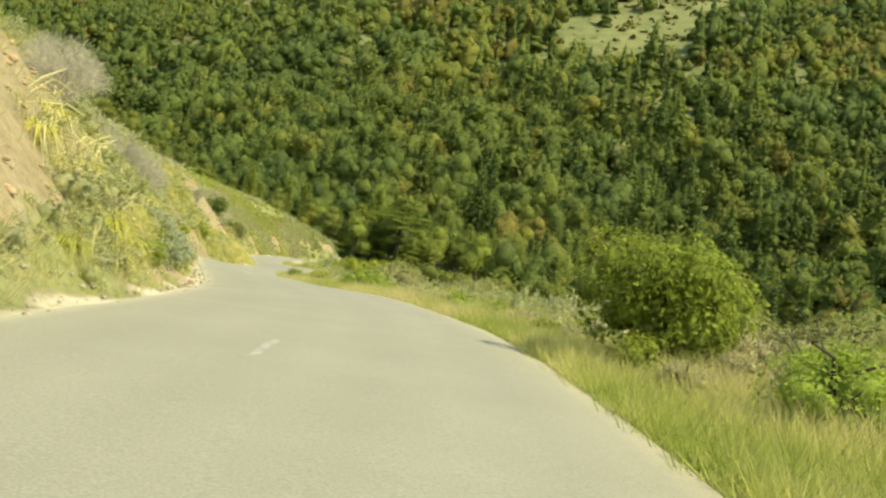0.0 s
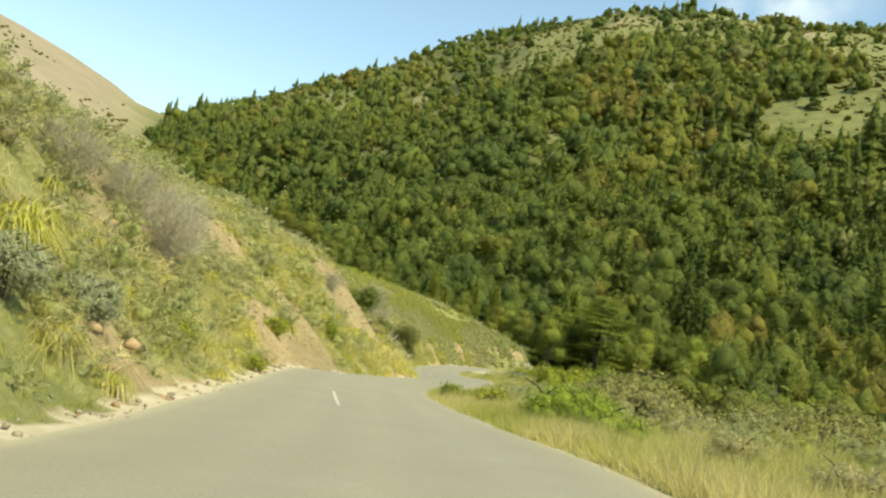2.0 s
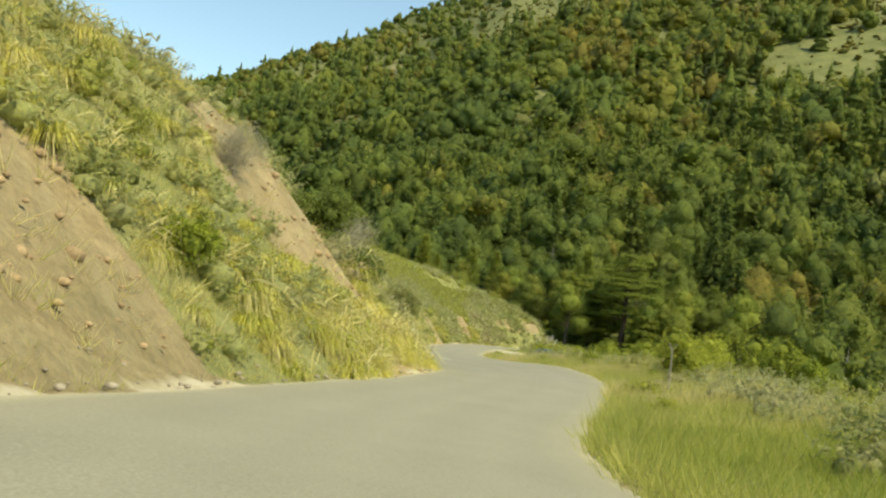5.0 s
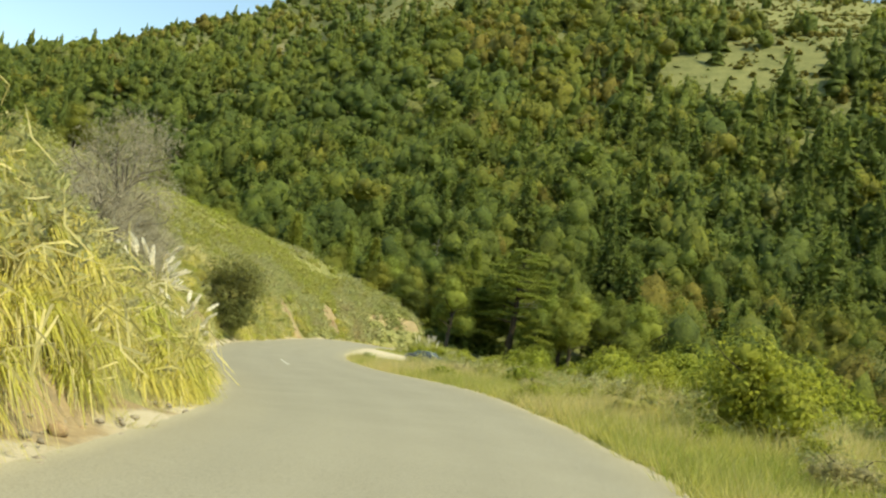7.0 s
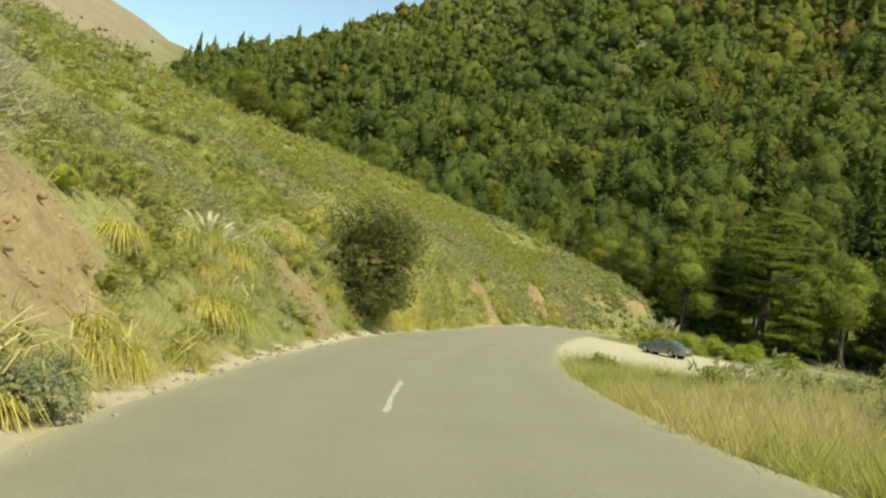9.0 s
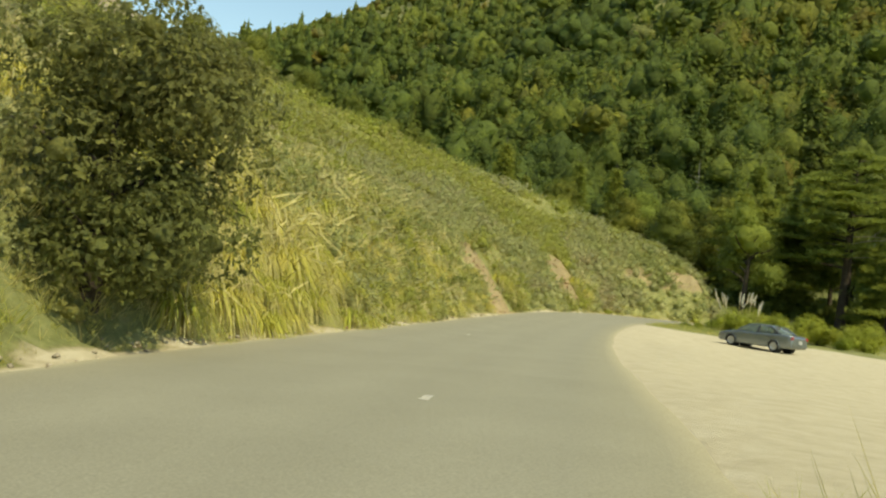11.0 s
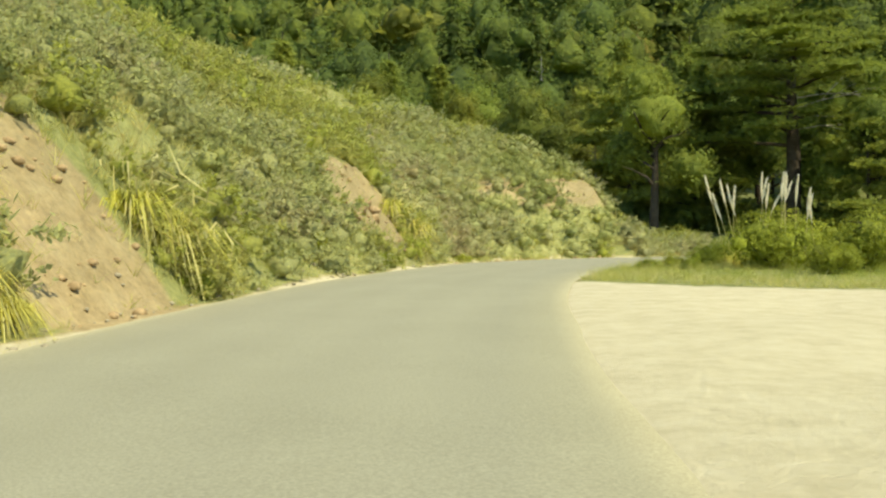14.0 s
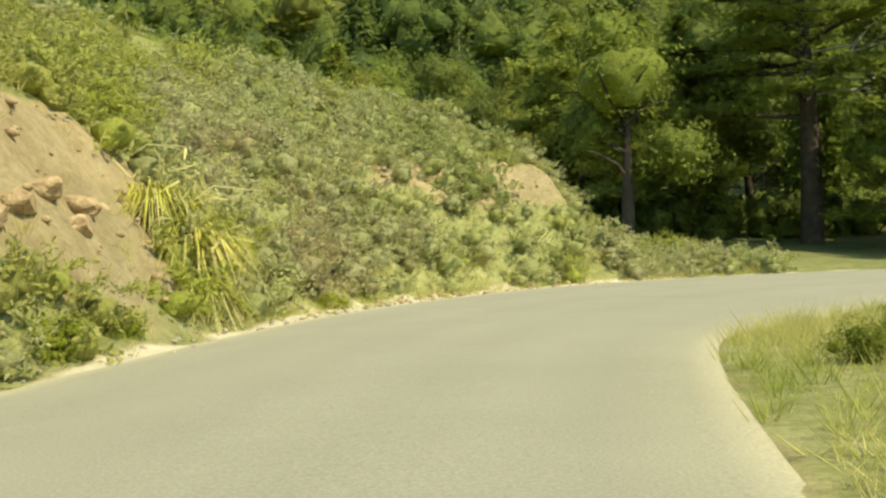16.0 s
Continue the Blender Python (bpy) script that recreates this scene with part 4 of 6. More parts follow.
vx, vy = verge_places(84000, 3, 150, 0.15, 11, 1.35)
plant_grass("verge_grass", vx, vy, 0.85, 0.62, "tall yellow-green grass on the road's outer verge")
vx, vy = verge_places(15000, 193, 225, 0.2, 8, 1.2)
plant_grass("bend_grass", vx, vy, 0.5, 0.4, "yellow-green grass inside the bend")
bx, by = bank_places(14000, 4, 228, 0.28, 2.2)
plant_grass("bank_foot_grass", bx, by, 0.55, 0.7, "short weeds along the foot of the bank")
bx, by = bank_places(26000, 6, 228, 0.9, 12)
plant_grass("bank_grass", bx, by, 0.95, 0.8, "dry yellow grass between the scrub on the bank")
bx, by = bank_places(19000, 28, 120, 5, 40)
plant_grass("crest_grass", bx, by, 0.95, 0.36, "tall yellow-green grass along the top of the bank")
bx, by = [np.concatenate(q) for q in zip(bank_places(24000, 138, 229, 5, 40), (-70 + 36 * rng.rand(4500), 202 + 30 * rng.rand(4500)))]
_, by_d = road_frame(bx, by)
bx, by = bx[by_d < -9], by[by_d < -9]
plant_grass("spur_grass", bx, by, 1.0, 0.45, "yellow-green grass among the scrub on the spur")
bx, by = bank_places(9000, 186, 228, 0.5, 12)
plant_grass("cut_grass", bx, by, 0.7, 0.5, "grass and weeds between the brush on the spur")
vx, vy = verge_places(700, 8, 134, 2.6, 12, 0.9)
plant_scrub("verge_scrub", vx, vy, scrub_near, 0.95, "olive scrub and dry weeds at the verge's outer edge", clear=2.0)
vx, vy = verge_places(5200, 8, 134, 3.5, 11, 0.9)
plant_grass("dry_verge_grass", vx, vy, 1.25, 0.95, "tall pale dry grass at the verge's outer edge")
vx, vy = verge_places(560, 4, 100, 9, 40, 1.0)
vh = 1.2 + 2.2 * rng.rand(len(vx))
tagged(new("slope_bushes", scatter("slope_bushes", broad_near, rng.randint(0, 3, len(vx)), np.stack([vx, vy, height(vx, vy) - 0.2 * vh], 1), np.stack([vh * 1.4, vh * 1.4, vh], 1), 0.2 + 0.5 * rng.rand(len(vx)), M_WOODS)),
       "bushes on the slope falling away below the verge", "bushes", kind="stuff")
ux, uy = -30 + 44 * rng.rand(210), 247 + 16 * rng.rand(210) ** 1.3
uh = 1.0 + 2.2 * rng.rand(210)
tagged(new("understorey", scatter("understorey", broad_near, rng.randint(0, 3, 210), np.stack([ux, uy, height(ux, uy) - 0.2 * uh], 1), np.stack([uh * 1.3, uh * 1.3, uh], 1), 0.1 + 0.4 * rng.rand(210), M_WOODS)),
       "dark undergrowth beneath the trees at the bend", "undergrowth", kind="stuff")


# ---- single plants ----
def tube(points, radii, sides=7):
    """A tapered limb along points."""
    P = [Vector(p) for p in points]
    V, F = [], []
    for i, p in enumerate(P):
        d = (P[min(i + 1, len(P) - 1)] - P[max(i - 1, 0)]).normalized()
        a = d.cross(Vector((0.3, 0.2, 1)) if abs(d.z) < 0.9 else Vector((1, 0, 0))).normalized()
        b = d.cross(a)
        for k in range(sides):
            t = 6.283 * k / sides
            V.append(p + (a * math.cos(t) + b * math.sin(t)) * radii[i] * (0.9 + 0.2 * rng.rand()))
        if i:
            o = (i - 1) * sides
            F += [[o + k, o + (k + 1) % sides, o + sides + (k + 1) % sides, o + sides + k] for k in range(sides)]
    return np.array([v[:] for v in V]), np.array(F)


def limbs(height_, spread, n, r0, start=0.35, rise=0.5):
    """A trunk that forks into n bent limbs."""
    sh = [tube([(0, 0, -0.3), (0.02 * spread, 0, height_ * 0.3), (0.05 * spread, 0.04 * spread, height_ * 0.62), (0, 0, height_ * 0.9)], [r0 * 1.25, r0, r0 * 0.6, r0 * 0.15], 9)]
    for k in range(n):
        a = 6.283 * (k + rng.rand() * 0.7) / n
        z = height_ * (start + (0.8 - start) * rng.rand())
        l = spread * (0.6 + 0.4 * rng.rand())
        d = np.array([math.cos(a), math.sin(a)])
        pts = [(0.02, 0, z)] + [(*(d * l * q + rng.normal(size=2) * l * 0.06), z + l * rise * q * (1.2 - 0.3 * q) + rng.normal() * 0.05 * l) for q in (0.35, 0.7, 1.0)]
        sh.append(tube(pts, [r0 * 0.45, r0 * 0.3, r0 * 0.18, r0 * 0.05], 6))
    return joined(*sh)


def crown_mesh(name, n_lumps, centre, radii, lump, n_leaves, size, material, up=0.35, core=0.8):
    return mesh_np(name, *lumpy(n_lumps, centre, radii, lump, n_leaves, size, size * 0.6, core=core, up=up, wild=0.5, ball=True), [material], smooth=True)


def bush(label, r, h, material, n_leaves=900, size=0.075, name="bush", category="bush"):
    """A rounded shrub on a few stems: radius r, height h."""
    t = thing(name, label, category)
    part("trunk", mesh_np("trunk", *limbs(h * 0.7, r * 0.8, 6, 0.05, 0.05, 0.7), [M_BARK], smooth=True), None, t)
    part("leaves", crown_mesh("leaves", 16, (0, 0, h * 0.43), (r * 0.72, r * 0.72, h * 0.34), min(r, h) * 0.36, int(n_leaves * 2.7), size * 0.8, material, 0.4, 0.5), None, t)
    return t


def put(t, x, y, sink=0.1, turn=0.0, size=1.0):
    z = float(height(np.array([x]), np.array([y]))[0])
    t.matrix_basis = pose(x, y, z - sink, 0, 0, turn) @ Matrix.Scale(size, 4)
    return t


def put_copy(t, x, y, sink=0.1, turn=0.0, size=1.0, group=""):
    z = float(height(np.array([x]), np.array([y]))[0])
    t = copy_thing(t, pose(x, y, z - sink, 0, 0, turn))
    t.scale = (size,) * 3
    return tagged(t, group=group)


# the large bush on the outer verge near the start, and rounder shrubs further on
put(bush("large rounded bright green bush on the grassy verge", 1.45, 2.5, M_BUSH, 3400, 0.075), 6.3, 16.7, 0.0, 0, 1.1)
olive = bush("sprawling olive-green shrub with pale flower heads", 2.4, 2.0, M_OLIVE, 2600, 0.09)
put(olive, -0.2, 53.4, 0.3)
put_copy(olive, 3.9, 50.5, 0.3, 70, 0.95)
put_copy(olive, 3.5, 59.0, 0.4, 140, 1.0)
put_copy(olive, 11.9, 31.0, 0.5, 220, 0.9)
put_copy(olive, 11.3, 40.0, 0.5, 20, 0.9)
put_copy(olive, 9.7, 18.0, 0.3, 100, 0.9)
put_copy(olive, 11.8, 17.0, 0.3, 160, 0.9)
put_copy(olive, 10.4, 14.6, 0.3, 250, 0.7)
put_copy(olive, 11.9, 22.5, 0.5, 10, 0.9)
hedge = bush("dense bright green shrub among the verge grass", 1.25, 1.75, M_BUSH, 1500, 0.07)
put(hedge, -8.0, 101.5, 0.0, 0, 1.25)
for hx, hy, hs in ((-7.2, 105.5, 0.85), (-6.4, 110, 0.95), (-8.2, 114, 0.8), (-9.6, 118.5, 0.85), (-6.0, 117, 1.0), (-11.6, 124, 0.8), (-8.0, 124.5, 1.0), (-3.4, 104, 1.0), (-12.6, 130, 0.85), (-8.5, 131, 1.0),
                   (-1.2, 97, 0.9), (-4.0, 94.5, 0.7), (-0.6, 84, 0.8), (-4.4, 137, 1.0), (-1.0, 143, 1.1), (-3.6, 78, 0.7), (-5.5, 128, 1.5), (-2.6, 131, 1.6), (0.8, 127.5, 1.6), (-6.8, 136, 1.4), (3.0, 134, 1.6), (-0.8, 122, 1.4), (2.4, 118, 1.4), (-3.4, 113, 1.2)):
    put_copy(hedge, hx, hy, 0.15, hx * 97 % 360, hs * 1.4, "shrubs along the outer verge")
low = bush("low dark green weed clump in the roadside grass", 0.62, 0.7, M_BUSH, 520, 0.06, "weed_clump", "weed")
put(low, -9.5, 88.3, 0.05)
for hx, hy, hs in ((-9.1, 82.9, 0.8), (-12.1, 106.4, 0.9), (-15.0, 116, 0.85), (-12.3, 114.6, 1.2), (-17.2, 127.9, 1.0), (-20.2, 133.6, 1.0), (-5.9, 100, 0.9), (-9.2, 100.4, 0.7), (-7.6, 99.2, 0.7), (-18.2, 130.4, 0.7),
                   (-7.3, 62.6, 1.25), (-5.3, 60.2, 1.3), (-3.5, 57, 0.9), (-13.4, 118.4, 0.8), (-10.8, 108.6, 0.8), (-16.6, 123.8, 0.7), (6.0, 15.6, 1.1), (5.3, 24.5, 0.8)):
    put_copy(low, hx, hy, 0.05, hx * 131 % 360, hs, "weed clumps on the verge")
fern = bush("soft feathery bright green plant at the road's edge", 0.8, 0.8, M_FEATHER, 1500, 0.036, "feathery_plant", "plant")
put(fern, 3.2, 31.2, 0.05)
for hx, hy, hs in ((4.6, 33.2, 0.65), (7.2, 11.2, 1.5), (7.9, 13.0, 1.2), (-2.8, 53.6, 1.7), (-1.3, 50.2, 1.5), (-0.7, 47.6, 1.2), (0.1, 44.2, 0.9), (4.2, 29.5, 0.7), (6.5, 26.0, 0.9)):
    put_copy(fern, hx, hy, 0.05, hx * 77 % 360, hs, "feathery plants on the verge")

weed = bush("pale dry weed clump with feathery seed heads", 0.8, 0.95, M_DRYWEED, 1300, 0.042, "dry_weed", "weed")
put(weed, 7.9, 17.2, 0.1)
for hx, hy, hs in ((8.6, 16.0, 1.1), (8.9, 18.4, 1.2), (7.4, 15.2, 0.8), (6.2, 13.6, 0.7), (9.4, 14.4, 1.0), (5.6, 21.4, 0.7), (6.6, 23.0, 0.9), (4.9, 28.0, 0.7), (2.6, 37.4, 0.8), (1.6, 41.0, 0.8), (8.4, 27.5, 1.1), (-9.0, 92.0, 0.7), (-8.4, 95.5, 0.8), (-12.0, 112.0, 0.7), (-14.6, 121.0, 0.8)):
    put_copy(weed, hx, hy, 0.1, hx * 67 % 360, hs, "dry weeds on the verge")

# on the bank
green = bush("rounded leafy green shrub on the bank", 0.75, 1.0, M_BUSH, 700, 0.06)
put(green, -10.9, 46.2, 0.15)
for hx, hy, hs in ((-17.4, 75.4, 1.1), (-11.7, 53, 0.7), (-15.4, 63, 0.9), (-34.9, 202.7, 0.7), (-34.9, 204.6, 0.6), (-4.5, 23, 0.8), (-7.5, 33.0, 0.6), (-35.8, 197, 0.7), (-33.6, 214, 0.6), (-22.6, 111.6, 0.9), (-35.6, 188.4, 0.6)):
    put_copy(green, hx, hy, 0.15, hx * 53 % 360, hs, "green shrubs on the bank")
nose = bush("dark green bush growing at the edge of the bare cut", 1.3, 2.2, M_DARKBUSH, 2400, 0.07)
put(nose, -21.0, 92.6, 0.25, 0, 1.15)
put_copy(nose, -19.9, 92.9, 0.4, 120, 0.9)

put_copy(nose, -24.9, 115.0, 0.4, 40, 0.8)
put_copy(nose, -24.3, 113.2, 0.4, 210, 0.7)
put_copy(nose, -23.6, 112.0, 0.5, 130, 0.65)
put_copy(nose, -22.8, 110.6, 0.6, 290, 0.55)
sage = bush("pale grey-green sage bush at the road's edge", 0.75, 1.15, M_SAGE, 900, 0.05)
put(sage, -24.2, 116.4, 0.1, 0, 0.9)
for hx, hy, hs in ((-25.4, 118.4, 0.7), (-5.9, 30.2, 1.0), (-7.2, 33.6, 1.1), (-9.6, 40.2, 1.0), (-5.2, 27.0, 0.9), (-8.8, 37.0, 0.9)):
    put_copy(sage, hx, hy, 0.1, hx * 47 % 360, hs, "sage bushes along the bank")

crest = bush("rounded yellow-green bush on the crest of the spur", 1.9, 2.2, M_BUSH, 1500, 0.1)
put(crest, -58.6, 198.0, 0.5)
for hx, hy, hs in ((-57.8, 200.4, 0.9), (-57.0, 203.0, 1.0), (-56.4, 205.6, 0.85), (-55.6, 208.2, 1.0), (-54.8, 210.6, 0.9), (-54.0, 213.0, 0.8), (-58.8, 195.4, 0.7), (-59.6, 202.6, 1.0), (-58.0, 207.4, 1.0)):
    put_copy(crest, hx, hy, 0.5, hx * 71 % 360, hs, "bushes on the crest of the spur")

# grey dead shrub
dead = thing("dead_shrub", "leafless grey shrub with tangled dry twigs on the bank", "shrub")
part("trunk", mesh_np("trunk", *limbs(2.9, 1.75, 18, 0.05, 0.08, 0.8), [M_PALEBARK], smooth=True), None, dead)
hub = unit(rng.normal(size=(26, 3))) * (rng.rand(26, 1) ** 0.4) * [1.7, 1.7, 1.25] + [0, 0, 1.9]
tp = hub[rng.randint(0, 26, 8400)] + rng.normal(size=(8400, 3)) * [0.33, 0.33, 0.26]
td = unit(unit(tp - [0, 0, 0.8]) + rng.normal(size=(8400, 3)) * 0.6)
tw = unit(np.cross(td, rng.normal(size=(8400, 3)))) * 0.008
tl_ = (0.15 + 0.3 * rng.rand(8400, 1))
part("twig_tangle", mesh_np("twig_tangle", np.stack([tp - tw, tp + tw, tp + td * tl_], 1).reshape(-1, 3), np.arange(25200).reshape(-1, 3), None, [M_DEADTWIG]), None, dead)
put(dead, -26.6, 115.6, 0.2, 0, 0.95)
gnarl = thing("bare_tree", "gnarled grey leafless tree hung with tangled dry twigs", "tree")
part("trunk", mesh_np("trunk", *limbs(4.6, 2.5, 20, 0.12, 0.12, 0.75), [M_DEADBARK], smooth=True), None, gnarl)
gh = unit(rng.normal(size=(60, 3))) * (rng.rand(60, 1) ** 0.35) * [2.1, 2.1, 2.1] + [0, 0, 3.4]
for k in range(34):
    q0 = gh[k] * [0.35, 0.35, 0.55] + [0, 0, 0.5]
    q1 = (q0 + gh[k]) / 2 + rng.normal(size=3) * 0.3
    part("branch", mesh_np("branch", *joined(tube([q0, q1, gh[k], gh[k] + rng.normal(size=3) * 0.4 + [0, 0, 0.15]], [0.045, 0.034, 0.022, 0.006], 6)), [M_DEADBARK], smooth=True), None, gnarl)
tp = gh[rng.randint(0, 60, 11500)] + rng.normal(size=(11500, 3)) * [0.34, 0.34, 0.4]
td = unit(unit(tp - [0, 0, 2.6]) * 0.6 + [0, 0, -0.45] + rng.normal(size=(11500, 3)) * 0.55)
tw = unit(np.cross(td, rng.normal(size=(11500, 3)))) * 0.008
part("twig_tangle", mesh_np("twig_tangle", np.stack([tp - tw, tp + tw, tp + td * (0.15 + 0.4 * rng.rand(11500, 1))], 1).reshape(-1, 3), np.arange(34500).reshape(-1, 3), None, [M_DEADTWIG]), None, gnarl)
put(gnarl, -27.5, 115.5, 0.2)
for hx, hy, hs in ((-11.1, 35.5, 0.5), (-13.2, 44, 0.5), (-27.8, 117.6, 0.8), (-10.1, 28.5, 0.6), (-15.2, 50, 0.5), (-20.5, 83.5, 0.45), (-25.8, 113.4, 0.7), (-27.2, 113.8, 0.95)):
    put_copy(dead, hx, hy, 0.15, hx * 91 % 360, hs, "dead grey shrubs on the bank")

# ---- pampas grass ----
def pampas_blades(n, l, fall, w, r0=0.22):
    a = rng.rand(n) * 6.283
    o = np.stack([np.cos(a), np.sin(a), np.zeros(n)], 1)
    s = np.stack([-np.sin(a), np.cos(a), np.zeros(n)], 1)
    L = l * (0.6 + 0.55 * rng.rand(n))
    out = 0.25 + 0.7 * rng.rand(n)
    base = o * (r0 * rng.rand(n))[:, None]
    rows = []
    for q, ww in ((0, 0.75), (0.5, 1.0), (1.0, 0.08)):
        c = base + o * (out * L * q ** 1.15)[:, None] * 0.95 + np.stack([np.zeros(n), np.zeros(n), L * (1.0 * q - fall * (0.35 + out) * q ** 2.3)], 1)
        rows += [c - s * w * ww, c + s * w * ww]
    V = np.stack(rows, 1).reshape(-1, 3)
    f = np.array([[0, 1, 3, 2], [2, 3, 5, 4]])
    return V, (f[None] + (np.arange(n) * 6)[:, None, None]).reshape(-1, 4)


def plume_mesh():
    """A feathery seed head, nodding a little."""
    n = 150
    q = rng.rand(n)
    a = rng.rand(n) * 6.283
    r = 0.055 * np.sin(np.pi * (0.12 + 0.85 * q)) * (0.5 + 0.7 * rng.rand(n))
    P = np.stack([np.cos(a) * r + 0.10 * q ** 2, np.sin(a) * r, q * 0.62], 1)
    D = unit(np.stack([np.cos(a) * 0.5, np.sin(a) * 0.5, np.ones(n)], 1))
    S = unit(np.cross(D, rng.normal(size=(n, 3)))) * 0.016
    V = np.stack([P - S, P + D * 0.01 + S, P + D * 0.13], 1).reshape(-1, 3)
    core = tube([(0, 0, -0.1), (0.02, 0, 0.25), (0.10, 0, 0.62)], [0.012, 0.035, 0.005], 6)
    V3, F3, F4 = joined((V, np.arange(3 * n).reshape(-1, 3)), core)
    return mesh_np("plume", V3, F3, F4, [M_PLUME])


PLUMES = [plume_mesh() for _ in range(3)]
STALK = mesh_np("stalk", *joined(tube([(0, 0, 0), (0.01, 0.01, 0.5), (0, 0, 1.0)], [0.012, 0.010, 0.007], 5)), [M_STRAW])


BROKEN = mesh_np("stalk", *joined(tube([(0, 0, 0), (0.03, 0.01, 0.45), (0.10, 0.02, 0.72), (0.24, 0.05, 0.80), (0.36, 0.06, 0.70)], [0.010, 0.009, 0.008, 0.006, 0.004], 5)), [M_STRAW])


def pampas(label, blades, straw, plumes, stalks, l=1.2, name="pampas_grass"):
    t = thing(name, label, "pampas grass")
    part("leaf_tuft", mesh_np("leaf_tuft", *joined(pampas_blades(int(blades * 1.6), l, 1.05, 0.0085)), [M_PAMPAS]), None, t)
    if straw:
        part("dead_skirt", mesh_np("dead_skirt", *joined(pampas_blades(int(straw * 1.4), l * 0.95, 1.5, 0.009, 0.3)), [M_STRAW]), None, t, "dry straw-coloured dead leaves")
    if stalks > 2:
        part("broken_straw", mesh_np("broken_straw", *joined(straw_bits(3 * stalks + 2, l * 0.62)), [M_STRAW]), None, t, "pale broken dead leaves and stalks")
    for k in range(stalks):
        a, lean = rng.rand() * 6.283, 20 + 45 * rng.rand()
        part("stalk", BROKEN, None, t, at=pose(0, 0, 0.15, lean * math.cos(a), lean * math.sin(a), 360 * rng.rand()) @ Matrix.Scale(l * (0.6 + 0.5 * rng.rand()), 4))
    for k in range(plumes):
        a, lean = rng.rand() * 6.283, 8 + 24 * rng.rand()
        m = pose(0, 0, 0.2, 0, 0, math.degrees(a)) @ pose(0, 0, 0, 0, lean, 0)
        sl = l * (1.0 + 0.35 * rng.rand())
        part("stalk", STALK, None, t, at=m @ Matrix.Diagonal((1, 1, sl, 1)))
        part("plume", PLUMES[k % 3], None, t, "creamy white seed plume", at=m @ pose(0, 0, sl - 0.05, 0, 4 + 24 * rng.rand(), 0) @ Matrix.Scale(0.62 + 0.25 * rng.rand(), 4))
    return t


def straw_bits(n, r):
    """Broken dead leaves and stalks lying every way over a clump."""
    c = unit(rng.normal(size=(n, 3)) + [0, 0, 0.3]) * [r, r, r * 0.8] * (0.55 + 0.5 * rng.rand(n, 1)) + [0, 0, r * 0.75]
    d = unit(rng.normal(size=(n, 3)) + [0, 0, -0.15])
    L = (0.16 + 0.26 * rng.rand(n))[:, None]
    w = unit(np.cross(d, rng.normal(size=(n, 3)))) * (0.008 + 0.013 * rng.rand(n))[:, None]
    bend = rng.normal(size=(n, 3)) * 0.09 + [0, 0, -0.06]
    rows = []
    for q, ww in ((-1, 0.6), (0, 1.0), (1, 0.3)):
        p = c + d * L * q + bend * q * q
        rows += [p - w * ww, p + w * ww]
    f_ = np.array([[0, 1, 3, 2], [2, 3, 5, 4]])
    return np.stack(rows, 1).reshape(-1, 3), (f_[None] + (np.arange(n) * 6)[:, None, None]).reshape(-1, 4)


CLUMPS = [pampas("yellow-green pampas grass clump arching over the bank", 230, 50, 0, 2, 1.0),
          pampas("yellow pampas grass clump with broken dry stalks", 170, 90, 0, 5, 1.05),
          pampas("pampas grass clump thick with dead straw", 110, 140, 0, 7, 0.95),
          pampas("pampas grass clump with a few ragged plumes", 160, 60, 1, 3, 1.15)]
PLUMED = pampas("tall pampas grass with white nodding plumes", 230, 70, 8, 2, 1.55)
used_first = set()


def plant_pampas(kind, x, y, size):
    src = CLUMPS[kind] if kind < 4 else PLUMED
    if kind in used_first:
        put_copy(src, x, y, 0.08, (x * 57 + y * 113) % 360, size, "pampas grass on the road bank")
    else:
        used_first.add(kind)
        put(src, x, y, 0.08, 0, size)
        tagged(src, group="pampas grass on the road bank")


ZONES = ((40, 80, 101, 0.6, 1.7, (0, 1, 1, 2), 0.85), (40, 77, 89.5, 0.6, 2.2, (0, 1, 1, 2), 0.85), (60, 76, 94, 4.2, 9, (2, 1, 2, 0), 0.85), (26, 72, 82, 1.5, 4.5, (1, 2, 0), 0.7), (34, 97, 112, 0.5, 2.4, (0, 0, 0, 1), 1.3), (22, 92.5, 112, 1.5, 4.0, (0, 0, 1, 1), 1.15), (8, 82, 96, 4, 9, (1, 2), 0.8), (40, 113, 142, 0.6, 3.6, (0, 0, 1, 2), 1.1),
         (112, 147, 181.5, 0.6, 2.4, (0, 0, 1, 2), 1.2), (196, 147, 181.5, 1.8, 6.4, (0, 1, 2, 1, 2, 1), 1.3), (30, 150, 183, 6, 9, (1, 2, 2), 1.1), (85, 12, 47, 1.2, 6, (1, 2, 2, 1), 0.72), (130, 46, 76, 1.0, 7, (1, 2, 1, 2), 0.75),
         (22, 66, 84, 6, 11, (2, 1, 2), 0.95), (8, 182, 188, 3.6, 5.5, (1, 2, 2), 1.0))
for n, y0, y1, u0, u1, kinds, size in ZONES:
    px_, py_ = bank_places(n, y0, y1, u0, u1)
    cut_, _, _ = slope_masks(px_, py_)
    for k in range(n):
        if cut_[k] > 0.6:
            continue
        plant_pampas(kinds[k % len(kinds)], float(px_[k]), float(py_[k]), size * (0.75 + 0.5 * rng.rand()))
